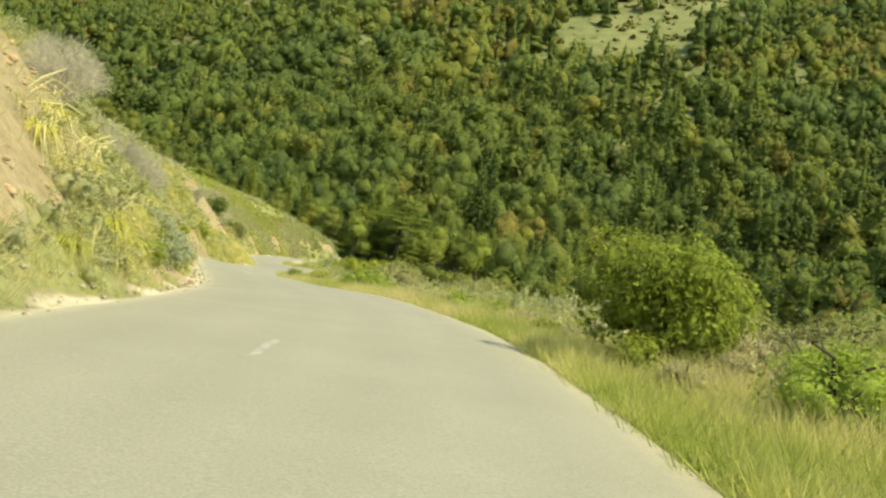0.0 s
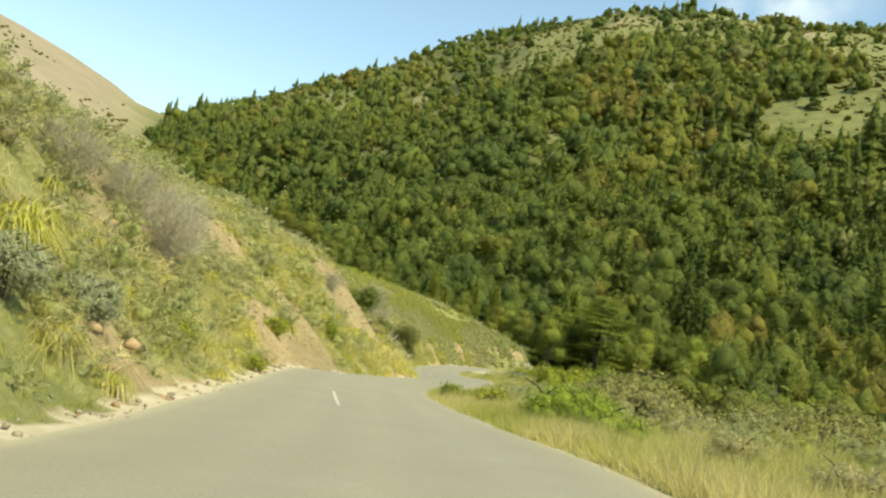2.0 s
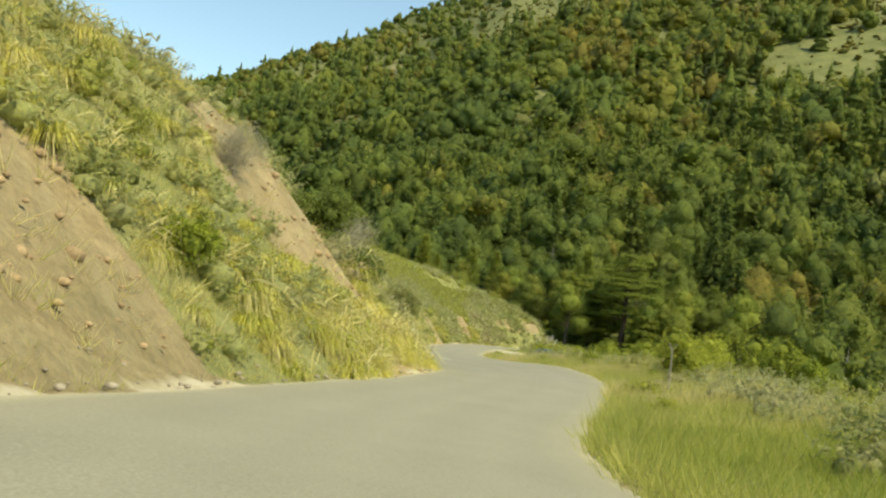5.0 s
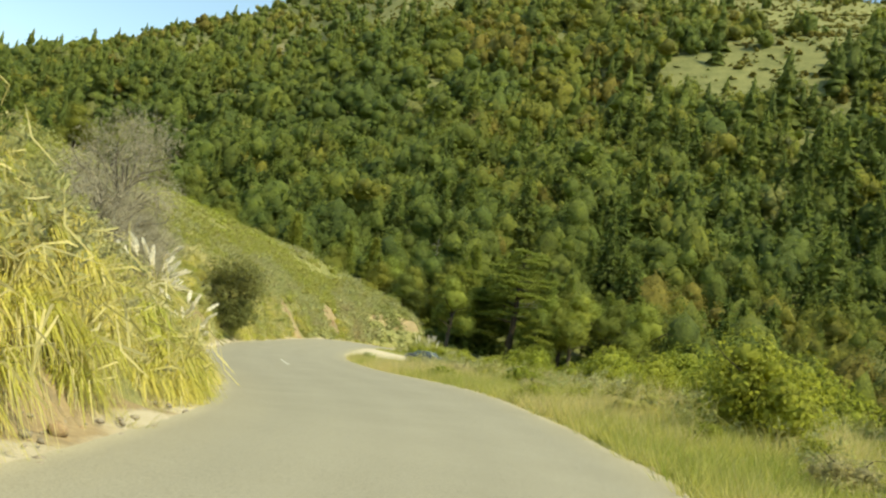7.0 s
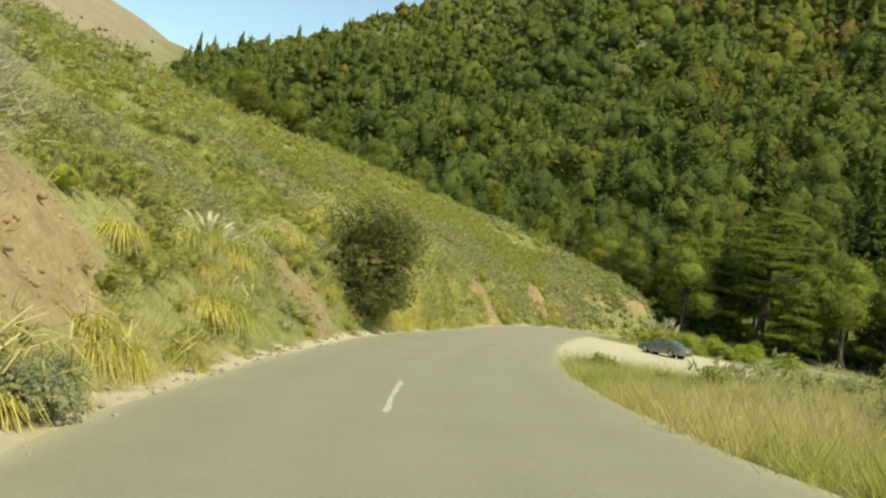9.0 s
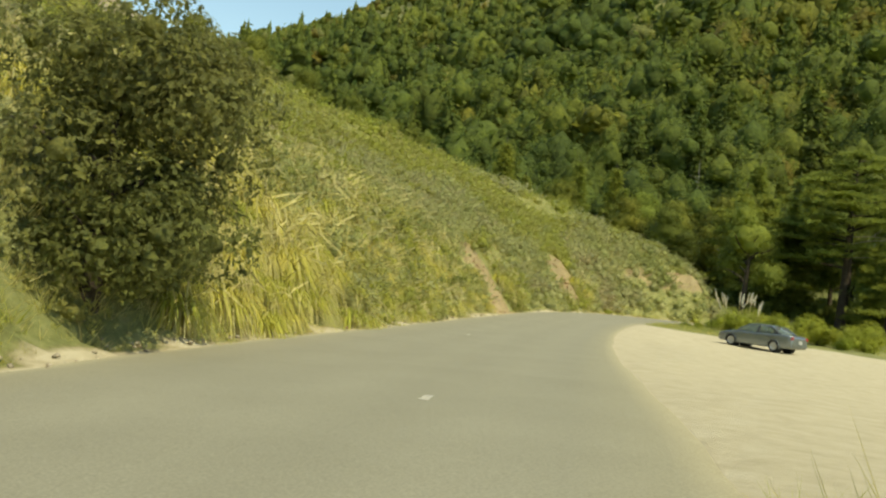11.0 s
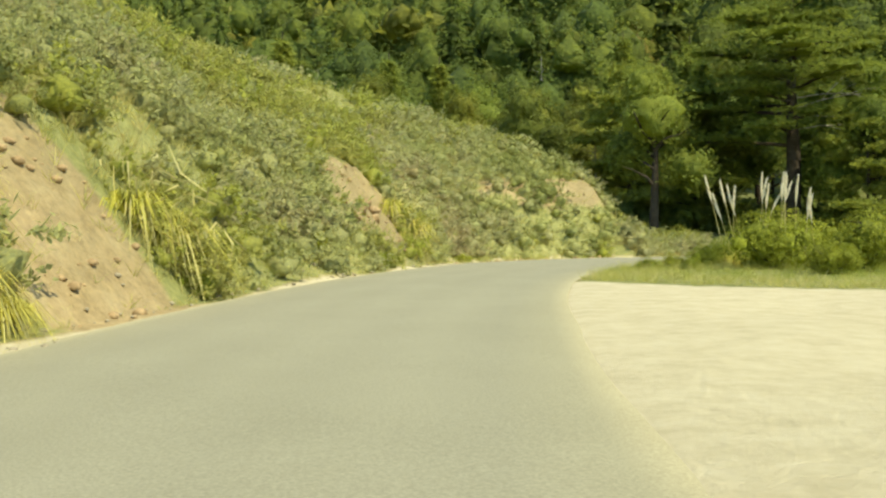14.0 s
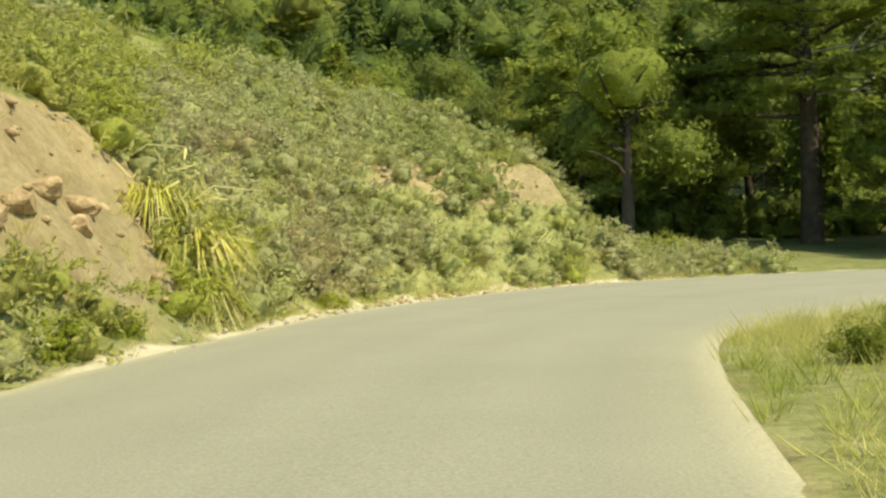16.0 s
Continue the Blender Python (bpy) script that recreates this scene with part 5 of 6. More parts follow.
for hx, hy, hs in ((-23.9, 111.2, 1.05), (-23.4, 110.0, 1.0), (-21.7, 108.6, 0.85), (-21.9, 109.4, 0.75), (-25.0, 114.4, 0.9), (-25.3, 115.2, 0.8), (-29.6, 128.6, 0.65), (-29.9, 129.6, 0.6)):
    plant_pampas(4, hx, hy, hs)

foot = np.argsort(LEFT[:200, 1])
for k in range(46):
    fy_ = 80.5 + 0.44 * k
    fx_ = float(np.interp(fy_, LEFT[foot, 1], LEFT[foot, 0])) - (0.8 + 0.7 * rng.rand() if k % 3 else 1.8 + 1.2 * rng.rand())
    plant_pampas((0, 1, 0, 0, 1, 2)[k % 6], fx_, fy_, 0.85 + 0.35 * rng.rand())
for hx, hy, hs in ((-36.3, 188.7, 1.5), (-36.7, 188.2, 1.4), (-35.9, 189.2, 1.2), (-19.6, 93.6, 1.0), (-19.2, 92.9, 0.9), (-20.4, 94.6, 1.0), (-35.1, 208.5, 1.7), (-35.5, 209.3, 1.5), (-34.9, 207.8, 1.3), (-35.8, 208.6, 1.6)):
    plant_pampas(1, hx, hy, hs)
for hx, hy, hs in ((-35.9, 181.8, 1.2), (-36.5, 182.5, 1.25), (-37.0, 183.3, 1.1), (-35.6, 182.3, 0.95), (-4.4, 19.7, 1.15), (-4.5, 21.2, 1.0), (-4.7, 20.4, 1.1), (-13.8, 56.4, 1.2), (-14.2, 57.2, 1.0), (-17.9, 59.2, 1.0), (-10.1, 38.6, 1.3), (-10.6, 39.6, 1.2)):
    plant_pampas(0, hx, hy, hs)

for hx, hy, hs in ((-5.8, 21.4, 1.1), (-5.6, 20.2, 1.2), (-6.3, 22.8, 1.1), (-5.9, 19.0, 1.1), (-5.5, 24.0, 0.9), (-6.7, 21.2, 1.2)):
    plant_pampas(2, hx, hy, hs)
for hx, hy, hs in ((-15.1, 52.6, 0.7), (-14.5, 51.4, 0.6), (-9.2, 27.0, 0.6), (-8.3, 25.4, 0.55)):
    put_copy(dead, hx, hy, 0.15, hx * 91 % 360, hs, "dead grey shrubs on the bank")

# ---- mound inside the bend: green shrubs with a row of plumes standing out of them ----
mound = bush("low spreading bright green shrub inside the bend", 1.5, 1.75, M_BUSH, 2200, 0.07)
put(mound, -23.2, 199.0, 0.15)
for hx, hy, hs in ((-20.6, 199.6, 1.05), (-18.0, 200.4, 1.1), (-15.2, 199.2, 1.1), (-12.4, 200, 1.1), (-21.8, 202.4, 1.1), (-18.6, 203.6, 1.15), (-15.0, 203.6, 1.2), (-11.5, 204, 1.2), (-8.6, 199, 1.0), (-24.4, 201.2, 0.6), (-26.4, 200.6, 0.3), (-25.6, 201.6, 0.34), (-25.4, 198.8, 0.3), (-22.2, 196.9, 0.6),
                   (-19.4, 197.2, 0.65), (-16.6, 196.8, 0.6), (-13.0, 196.6, 0.65), (-23.0, 204.6, 0.7), (-9.8, 195.2, 0.6), (-6.5, 193, 0.8)):
    put_copy(mound, hx, hy, 0.12, hx * 83 % 360, hs, "shrubs inside the bend")
spears = thing("plume_stand", "row of tall pampas plumes rising from the shrubs", "pampas grass")
for k in range(17):
    fx = -24.2 + 2.6 * (k + 0.9 * rng.rand()) / 17
    fy = 200.4 + rng.rand() * 1.2
    fz = float(height(np.array([fx]), np.array([fy]))[0])
    lean = rng.normal() * 9 - (14 if k < 4 else 0)
    sl = 1.45 + 0.7 * rng.rand()
    m = pose(fx, fy, fz, 0, lean, 0)
    part("stalk", STALK, None, spears, at=m @ Matrix.Diagonal((1, 1, sl, 1)))
    part("plume", PLUMES[k % 3], None, spears, "creamy white seed plume", at=m @ pose(0, 0, sl - 0.1, 0, lean * 0.4, 0) @ Matrix.Diagonal((0.5, 0.5, 1.0 + 0.3 * rng.rand(), 1)))
spears_leaves = mesh_np("leaf_blades", *joined(pampas_blades(160, 1.4, 0.95, 0.011)), [M_PAMPAS])
part("leaf_tuft", spears_leaves, None, spears, at=Matrix.Translation((-23.8, 200.9, float(height(np.array([-23.8]), np.array([200.9]))[0]))))

# ---- trees ----
oak = thing("oak_tree", "dark bushy live oak leaning over the road edge", "tree")
part("trunk", mesh_np("trunk", *limbs(3.9, 1.6, 9, 0.16, 0.12, 0.6), [M_BARK], smooth=True), None, oak)
part("crown", crown_mesh("crown", 26, (0.1, 0.3, 3.1), (1.75, 1.9, 1.9), 0.75, 8500, 0.10, M_OAK, 0.35, 0.26), None, oak)
part("lower_crown", crown_mesh("lower_crown", 18, (0.25, 0.2, 1.25), (1.6, 2.0, 0.95), 0.7, 5600, 0.10, M_OAK, 0.35, 0.26), None, oak)
put(oak, -31.7, 145.0, 0.1, 0, 0.97)


def pine_tree(label, h, r0, first, spread, n, dead_side=True):
    """A big spreading pine: bare lower trunk and flat tiers of boughs."""
    t = thing("pine_tree", label, "tree")
    part("trunk", mesh_np("trunk", *joined(tube([(0, 0, -0.5), (0.05, 0, h * 0.3), (-0.08, 0.05, h * 0.65), (0.05, 0, h)], [r0 * 1.2, r0, r0 * 0.62, 0.05], 10)), [M_BARK], smooth=True), None, t)
    pads, bare_ = [], []
    for k in range(n):
        q = (k + 0.5) / n
        z = first + (h - first) * q
        l = spread * math.sqrt(1 - (0.94 * q) ** 2) * (0.62 + 0.48 * rng.rand())
        a = k * 2.4 + rng.rand()
        d = np.array([math.cos(a), math.sin(a), 0])
        droop = 0.05 + 0.12 * rng.rand()
        pts = [d * l * s_ + [0, 0, z + l * (0.16 * s_ - droop * s_ ** 2)] for s_ in (0, 0.4, 0.75, 1.0)]
        if dead_side and d[0] > 0.5 and q <= 0.12:
            continue
        limb = tube(pts, [r0 * 0.3 * (1.1 - 0.6 * q), r0 * 0.2, r0 * 0.12, 0.02], 6)
        if dead_side and d[0] > 0.5 and 0.12 < q < 0.4:
            bare_.append(tube([p_ * [0.75, 0.75, 1] for p_ in pts], [0.07, 0.05, 0.035, 0.012], 6))
            for s_ in (0.45, 0.6, 0.75, 0.9):
                p = d * l * 0.75 * s_ + [0, 0, z + l * (0.16 * s_ - droop * s_ ** 2)]
                b_ = unit(d + rng.normal(size=3) * 0.8) * l * 0.3
                bare_.append(tube([p, p + b_ * 0.6 + [0, 0, 0.1], p + b_], [0.035, 0.022, 0.006], 5))
            continue
        part("bough", mesh_np("bough", limb[0], F4=limb[1], mats=[M_BARK], smooth=True), None, t)
        m = int(130 + 60 * l)
        s_ = 0.3 + 0.75 * rng.rand(m)
        P = d * l * s_[:, None] + np.cross(d, [0, 0, 1]) * (rng.normal(size=m) * l * 0.2)[:, None]
        P[:, 2] += z + l * (0.16 * s_ - droop * s_ ** 2) + rng.normal(size=m) * 0.16 + 0.12
        pads.append(leaves(P, rng.normal(size=(m, 3)) * 0.45 + [0, 0, 1], 0.30, 0.13))
        for c in (0.55, 0.85):
            p = d * l * c + [0, 0, z + l * (0.16 * c - droop * c * c) + 0.05]
            pads.append((ICO_V * [l * 0.17, l * 0.17, 0.16] * (0.8 + 0.4 * rng.rand(len(ICO_V), 1)) + p, ICO_F))
    part("needles", mesh_np("needles", *joined(*pads), [M_PINE]), None, t)
    if bare_:
        for tv, tf in bare_:
            part("dead_bough", mesh_np("dead_bough", tv, F4=tf, mats=[M_PALEBARK]), None, t, "bleached bare dead bough")
    return t


pine = pine_tree("large spreading pine with a bare trunk by the bend", 18.8, 0.5, 6.4, 8.2, 44)
put(pine, -13.3, 243.6, 0.2)
low_pine = pine_tree("young pine with low spreading green boughs", 9, 0.16, 1.2, 4.2, 24, False)
put(low_pine, -9.5, 238.5, 0.2)
put_copy(low_pine, 1.5, 243.5, 0.2, 140, 1.15)
put_copy(low_pine, -19.5, 249.0, 0.2, 60, 1.25)
put_copy(low_pine, -24.0, 258.0, 0.2, 200, 1.5)

ROUND = []
for k, (mat_, lab) in enumerate(((M_EDGEOAK, "tall round-crowned live oak at the wood's edge"), (M_PINE, "leafy green tree at the wood's edge"))):
    t = thing("woodland_tree", lab, "tree")
    part("trunk", mesh_np("trunk", *limbs(9.0, 3.6, 8, 0.26, 0.3, 0.6), [M_BARK], smooth=True), None, t)
    heads = []
    for hz, hr, hd in ((7.6, 2.7, 0.0), (5.6, 2.0, 1.9), (6.0, 2.1, 1.8), (4.4, 1.7, 2.3), (9.6, 1.7, 0.6), (7.2, 1.8, 2.0)):
        a = rng.rand() * 6.283
        B, F = billow(3, 12, 0.4, 0.1)
        c = np.array([math.cos(a) * hd, math.sin(a) * hd, hz])
        P = B * [hr, hr, hr * 0.85]
        heads.append((P * 0.72 + c, F))
        q = rng.randint(0, len(P), 900)
        heads.append(leaves(P[q] * (0.74 + 0.36 * rng.rand(900, 1)) + c + rng.normal(size=(900, 3)) * 0.2, unit(P[q]) + rng.normal(size=(900, 3)) * 0.7 + [0, 0, 0.3], 0.16, 0.09))
    part("crown", mesh_np("crown", *joined(*heads), [mat_], smooth=True), None, t)
    ROUND.append(t)
SPIRE = thing("conifer_tree", "slim dark conifer at the wood's edge", "tree")
part("trunk", mesh_np("trunk", *joined(tube([(0, 0, -0.4), (0, 0, 6), (0, 0, 15)], [0.3, 0.2, 0.04], 8)), [M_BARK], smooth=True), None, SPIRE)
cv, c3, c4 = conifer(26, 15, 6500, 0.036, 0.2, 0.42)
part("crown", mesh_np("crown", cv * [15, 15, 15], c3, c4, [M_PINE], smooth=True), None, SPIRE)
edge_first = {}
for px_, py_, _ in near_places[front]:
    if np.hypot(px_ + 13.3, py_ - 243.6) < 4.5 or (py_ < 246 and px_ > -17):
        continue
    kind = 2 if rng.rand() < 0.34 else int(rng.rand() < 0.5)
    src = SPIRE if kind == 2 else ROUND[kind]
    sz = 0.75 + 0.45 * rng.rand()
    if kind not in edge_first:
        edge_first[kind] = put(src, float(px_), float(py_), 0.2, 0, sz)
        tagged(src, group="trees along the wood's edge")
    else:
        put_copy(src, float(px_), float(py_), 0.2, rng.rand() * 360, sz, "trees along the wood's edge")
# trees added mostly out of view, to shade the ground under the pine
for px_, py_, sz in ((-8.5, 240.5, 1.15), (-3.5, 239.5, 1.3), (2.0, 240.5, 1.25), (7.5, 239.5, 1.35), (-5.0, 245.0, 1.3)):
    put_copy(ROUND[int(px_ * 2) % 2], px_, py_, 0.2, px_ * 61 % 360, sz, "trees along the wood's edge")

for px_, py_, sz in ((-88, 231, 1.0), (-82, 234, 1.1), (-76, 236, 0.95), (-70, 239, 1.0), (-64, 241, 0.9)):
    put_copy(ROUND[int(-px_) % 2], px_, py_, 0.2, px_ * 37 % 360, sz, "trees along the wood's edge")

snag = thing("dead_tree", "bare pale dead tree standing among the woods", "tree")
part("trunk", mesh_np("trunk", *limbs(13, 1.6, 14, 0.13, 0.35, 0.35), [M_PALEBARK]), None, snag)
put(snag, -33.5, 300, 0.2)
put_copy(snag, 24, 232, 0.2, 50, 0.75)
put_copy(snag, -27, 262, 0.2, 110, 0.8)

stalk_ = thing("dead_stalk", "bleached forked dead stalk standing in the verge grass", "stalk")
part("stem", mesh_np("stem", *joined(tube([(0, 0, -0.1), (0.02, 0, 0.8), (0.0, 0.02, 1.5)], [0.022, 0.02, 0.016], 6), tube([(0, 0.02, 1.45), (-0.07, 0, 1.62), (-0.12, 0, 1.72)], [0.015, 0.012, 0.005], 5), tube([(0, 0.02, 1.45), (0.05, 0, 1.6), (0.13, 0, 1.68)], [0.015, 0.012, 0.005], 5)), [M_PALEBARK], smooth=True), None, stalk_)
put(stalk_, -8.85, 89.2, 0.05)

# ---- stones ----
def stone_shape(seed, squash):
    bm = bmesh.new()
    bmesh.ops.create_icosphere(bm, subdivisions=3, radius=1)
    for v in bm.verts:
        n = noise.noise(v.co * 1.1 + Vector((seed, 0, 0)))
        v.co *= 1 + 0.45 * n
        v.co.x = max(-0.72, min(0.72, v.co.x))
        v.co.y = max(-0.85, min(0.8, v.co.y))
        v.co += v.normal * noise.noise(v.co * 4.0) * 0.06
        v.co = Vector((v.co.x * squash[0], v.co.y * squash[1], v.co.z * squash[2]))
    return bm


boulder = thing("boulder", "pale cracked sandstone slab set in the bank", "rock")
part("slab", stone_shape(3.0, (0.38, 0.98, 1.0)), M_ROCK, boulder, at=pose(0, 0, 0, 0, -38, 8) @ Matrix.Scale(0.68, 4))
part("lower_slab", stone_shape(8.0, (0.45, 0.6, 0.55)), M_ROCK, boulder, at=pose(0.35, 0.25, -0.6, 0, -30, 20) @ Matrix.Scale(0.75, 4))
boulder.matrix_basis = pose(-7.8, 34.5, -0.12, 0, 0, 0)
ledge = thing("rock_ledge", "cracked sandstone blocks jutting from the bare cut", "rock")
for k, (a, b, c) in enumerate(((0, 0, 0), (0.1, 0.9, -0.2), (0.05, -0.9, -0.25), (-0.1, 1.7, -0.15), (0.1, -1.8, -0.45), (0.25, 0.4, -0.55))):
    part("block", stone_shape(20.0 + k, (0.32, 0.36, 0.18)), M_CLOD, ledge, at=pose(a, b, c, rng.normal() * 12, rng.normal() * 12, rng.rand() * 60))
ledge.matrix_basis = pose(-36.15, 205.2, float(height(np.array([-36.15]), np.array([205.2]))[0]) + 0.05)
pale = thing("pale_rock", "pale rock lying in grass beyond the turnout", "rock")
part("stone", stone_shape(31.0, (0.9, 0.6, 0.5)), M_ROCK, pale)
put(pale, -12.5, 193.6, -0.1)

pebbles = [(ICO_V * (0.75 + 0.5 * rng.rand(len(ICO_V), 1)) * [1, 0.8, 0.6], ICO_F, None) for _ in range(5)]


def strew(name, x, y, size, material, label, lift=0.0):
    n = len(x)
    s = size * (0.35 + 1.3 * rng.rand(n) ** 2.5)
    pos = np.stack([x, y, height(x, y) + lift + s * 0.2], 1)
    return tagged(new(name, scatter(name, pebbles, rng.randint(0, 5, n), pos, np.stack([s] * 3, 1), rng.rand(n), material)), label, "stones", kind="stuff")


sx, sy = bank_places(1900, 4, 228, -0.12, 0.6)
strew("edge_stones", sx, sy, 0.045, M_ROCK, "small fallen stones along the road's inner edge", 0.03)
sx, sy = bank_places(9000, 8, 228, 0.6, 9)
bb, _, _ = slope_masks(sx, sy)
strew("soil_clods", sx[bb > 0.5], sy[bb > 0.5], 0.085, M_CLOD, "crumbled clods and stones on the bare cuts")
sx, sy = bank_places(2600, 8, 228, 0.6, 9)
bb, _, _ = slope_masks(sx, sy)
strew("cut_rocks", sx[bb > 0.45][::3], sy[bb > 0.45][::3], 0.13, M_CLOD, "pale broken rock showing in the bare cuts")


# ---- markings ----
def marking(y0, y1, across, width, material, name, label, ragged=0.012, lift=0.004, drift=0.0):
    n = max(6, int((y1 - y0) / 0.25))
    V = []
    for k in range(n + 1):
        yq = y0 + (y1 - y0) * k / n
        kf_ = np.interp(yq, MID[:230, 1], np.arange(230))
        k0 = int(kf_)
        fr = kf_ - k0
        Lp, Rp = LEFT[k0] * (1 - fr) + LEFT[k0 + 1] * fr, RIGHT[k0] * (1 - fr) + RIGHT[k0 + 1] * fr
        wroad = np.linalg.norm(Rp - Lp)
        for j in range(5):
            ac = across + drift * (k / n - 0.5) + (j / 4 - 0.5) * width / wroad + (rng.normal() * ragged / wroad if j in (0, 4) else 0)
            col = ac * (COLS - 1)
            j0 = int(col)
            ff = col - j0
            g = lambda a: 0.02 + 0.03 * (1 - (2 * a - 1) ** 2)
            z = g(j0 / (COLS - 1)) * (1 - ff) + g((j0 + 1) / (COLS - 1)) * ff
            p = Lp * (1 - ac) + Rp * ac
            V.append((p[0], p[1], p[2] + z + lift))
    return tagged(new(name, mesh_np(name, V, F4=grid_faces(n + 1, 5), mats=[material])), label, "road marking", kind="structure")


for y0, y1, ac, dr_ in ((10.3, 12.3, 0.43, 0), (44.6, 50.1, 0.385, -0.05), (119.2, 124.4, 0.49, 0.0), (142.0, 142.5, 0.65, 0.0), (160.0, 160.5, 0.38, 0.0)):
    marking(y0, y1, ac, 0.09, M_FAINT if y0 < 12 else M_PAINT, "trim", "worn white centre line dash on the asphalt", drift=dr_)


# ---- the parked saloon car: x forward, y to its left, z up ----
M_CARPAINT = surface("grey_metallic_paint", (0.25, 0.275, 0.28), 0.26, 0.65, grain=(2, 0.05), fine=(300, 0.1), bump=0.0, spec=0.5)
M_RUBBER = surface("black_rubber", (0.022, 0.022, 0.022), 0.85, grain=(9, 0.2), bump=0.3, bump_scale=90)
M_ALLOY = surface("silver_alloy", (0.62, 0.62, 0.60), 0.32, 0.8, grain=(6, 0.08), fine=(80, 0.1), bump=0.0, spec=0.5)
M_BLACKTRIM = surface("black_plastic_trim", (0.03, 0.03, 0.032), 0.6, grain=(12, 0.15), bump=0.1)
M_CHROME = surface("chrome", (0.75, 0.75, 0.75), 0.15, 1.0, grain=(5, 0.03), bump=0.0)
M_SEAT = surface("grey_seat_cloth", (0.16, 0.15, 0.14), 0.9, grain=(10, 0.15), bump=0.2)
M_REDLAMP = surface("red_lamp_glass", (0.35, 0.02, 0.02), 0.15, grain=(20, 0.1), bump=0.0, spec=0.6)
M_HEADLAMP = surface("clear_lamp_glass", (0.70, 0.72, 0.72), 0.12, 0.2, grain=(25, 0.1), bump=0.0, spec=0.7)
M_PLATE = surface("white_plate", (0.6, 0.6, 0.58), 0.5, grain=(20, 0.05), bump=0.0)


def glass_material():
    m = bpy.data.materials.new("tinted_car_glass")
    m.use_nodes = True
    nt = m.node_tree
    b = nt.nodes["Principled BSDF"]
    b.inputs["Base Color"].default_value = (0.55, 0.62, 0.58, 1)
    b.inputs["Roughness"].default_value = 0.03
    b.inputs["Transmission Weight"].default_value = 0.85
    b.inputs["IOR"].default_value = 1.05
    b.inputs["Specular IOR Level"].default_value = 1.0
    return m


M_CARGLASS = glass_material()
# stations along the car: x, half width, underside, belt line, crown
BODY = np.array([(-2.34, 0.66, 0.38, 0.80, 0.80), (-2.30, 0.76, 0.30, 0.92, 0.93), (-2.1, 0.83, 0.26, 0.98, 1.00), (-1.7, 0.86, 0.24, 0.98, 1.02), (-1.3, 0.87, 0.22, 0.96, 0.99), (-0.6, 0.88, 0.20, 0.93, 0.95),
                 (0.2, 0.88, 0.20, 0.90, 0.92), (0.9, 0.87, 0.20, 0.88, 0.93), (1.3, 0.86, 0.21, 0.84, 0.90), (1.8, 0.84, 0.22, 0.77, 0.83), (2.15, 0.79, 0.24, 0.69, 0.74), (2.30, 0.70, 0.28, 0.60, 0.64), (2.36, 0.58, 0.36, 0.52, 0.54)])
WHEELS = ((1.36, 0.74), (1.36, -0.74), (-1.32, 0.74), (-1.32, -0.74))


def car_body():
    xs = np.linspace(-2.34, 2.36, 95)
    col = [np.interp(xs, BODY[:, 0], BODY[:, k]) for k in range(1, 5)]
    V = []
    for x, w, lo, belt, top in zip(xs, *col):
        ring = [(0, lo), (w * 0.55, lo), (w * 0.9, lo + 0.01), (w * 0.975, lo + 0.06)]
        ring += [(w * (0.99 + 0.02 * math.sin(math.pi * q)), lo + 0.06 + (belt - lo - 0.12) * q) for q in np.linspace(0.08, 0.95, 12)]
        ring += [(w * 0.985, belt - 0.03), (w * 0.95, belt), (w * 0.7, belt + (top - belt) * 0.7), (w * 0.35, top), (0, top)]
        V.append([(x, y, z) for y, z in ring])
    V = np.array(V)
    n, m = V.shape[:2]
    F = grid_faces(n, m)
    V = V.reshape(-1, 3)
    mid = V[F].mean(1)
    cut = np.zeros(len(F), bool)
    for wx, wy in WHEELS[::2]:
        cut |= (np.hypot(mid[:, 0] - wx, mid[:, 2] - 0.31) < 0.355) & (mid[:, 1] > 0.5)
    F = F[~cut]
    M = V * [1, -1, 1]
    V2 = np.vstack([V, M])
    F2 = np.vstack([F, F[:, ::-1] + len(V)])
    # close the nose and the tail
    ends = []
    for base, flip in ((0, 0), ((n - 1) * m, 1)):
        loop = [base + k for k in range(m)] + [base + len(V) + k for k in range(m - 2, 0, -1)]
        ends.append((loop, flip))
    me = mesh_np("body", V2, F4=F2, mats=[M_CARPAINT], smooth=True)
    bm = bmesh.new()
    bm.from_mesh(me)
    bm.verts.ensure_lookup_table()
    for loop, flip in ends:
        try:
            bm.faces.new([bm.verts[k] for k in (loop if flip else loop[::-1])])
        except ValueError:
            pass
    bmesh.ops.remove_doubles(bm, verts=bm.verts, dist=0.001)
    bmesh.ops.recalc_face_normals(bm, faces=bm.faces)
    bm.to_mesh(me)
    bm.free()
    return me


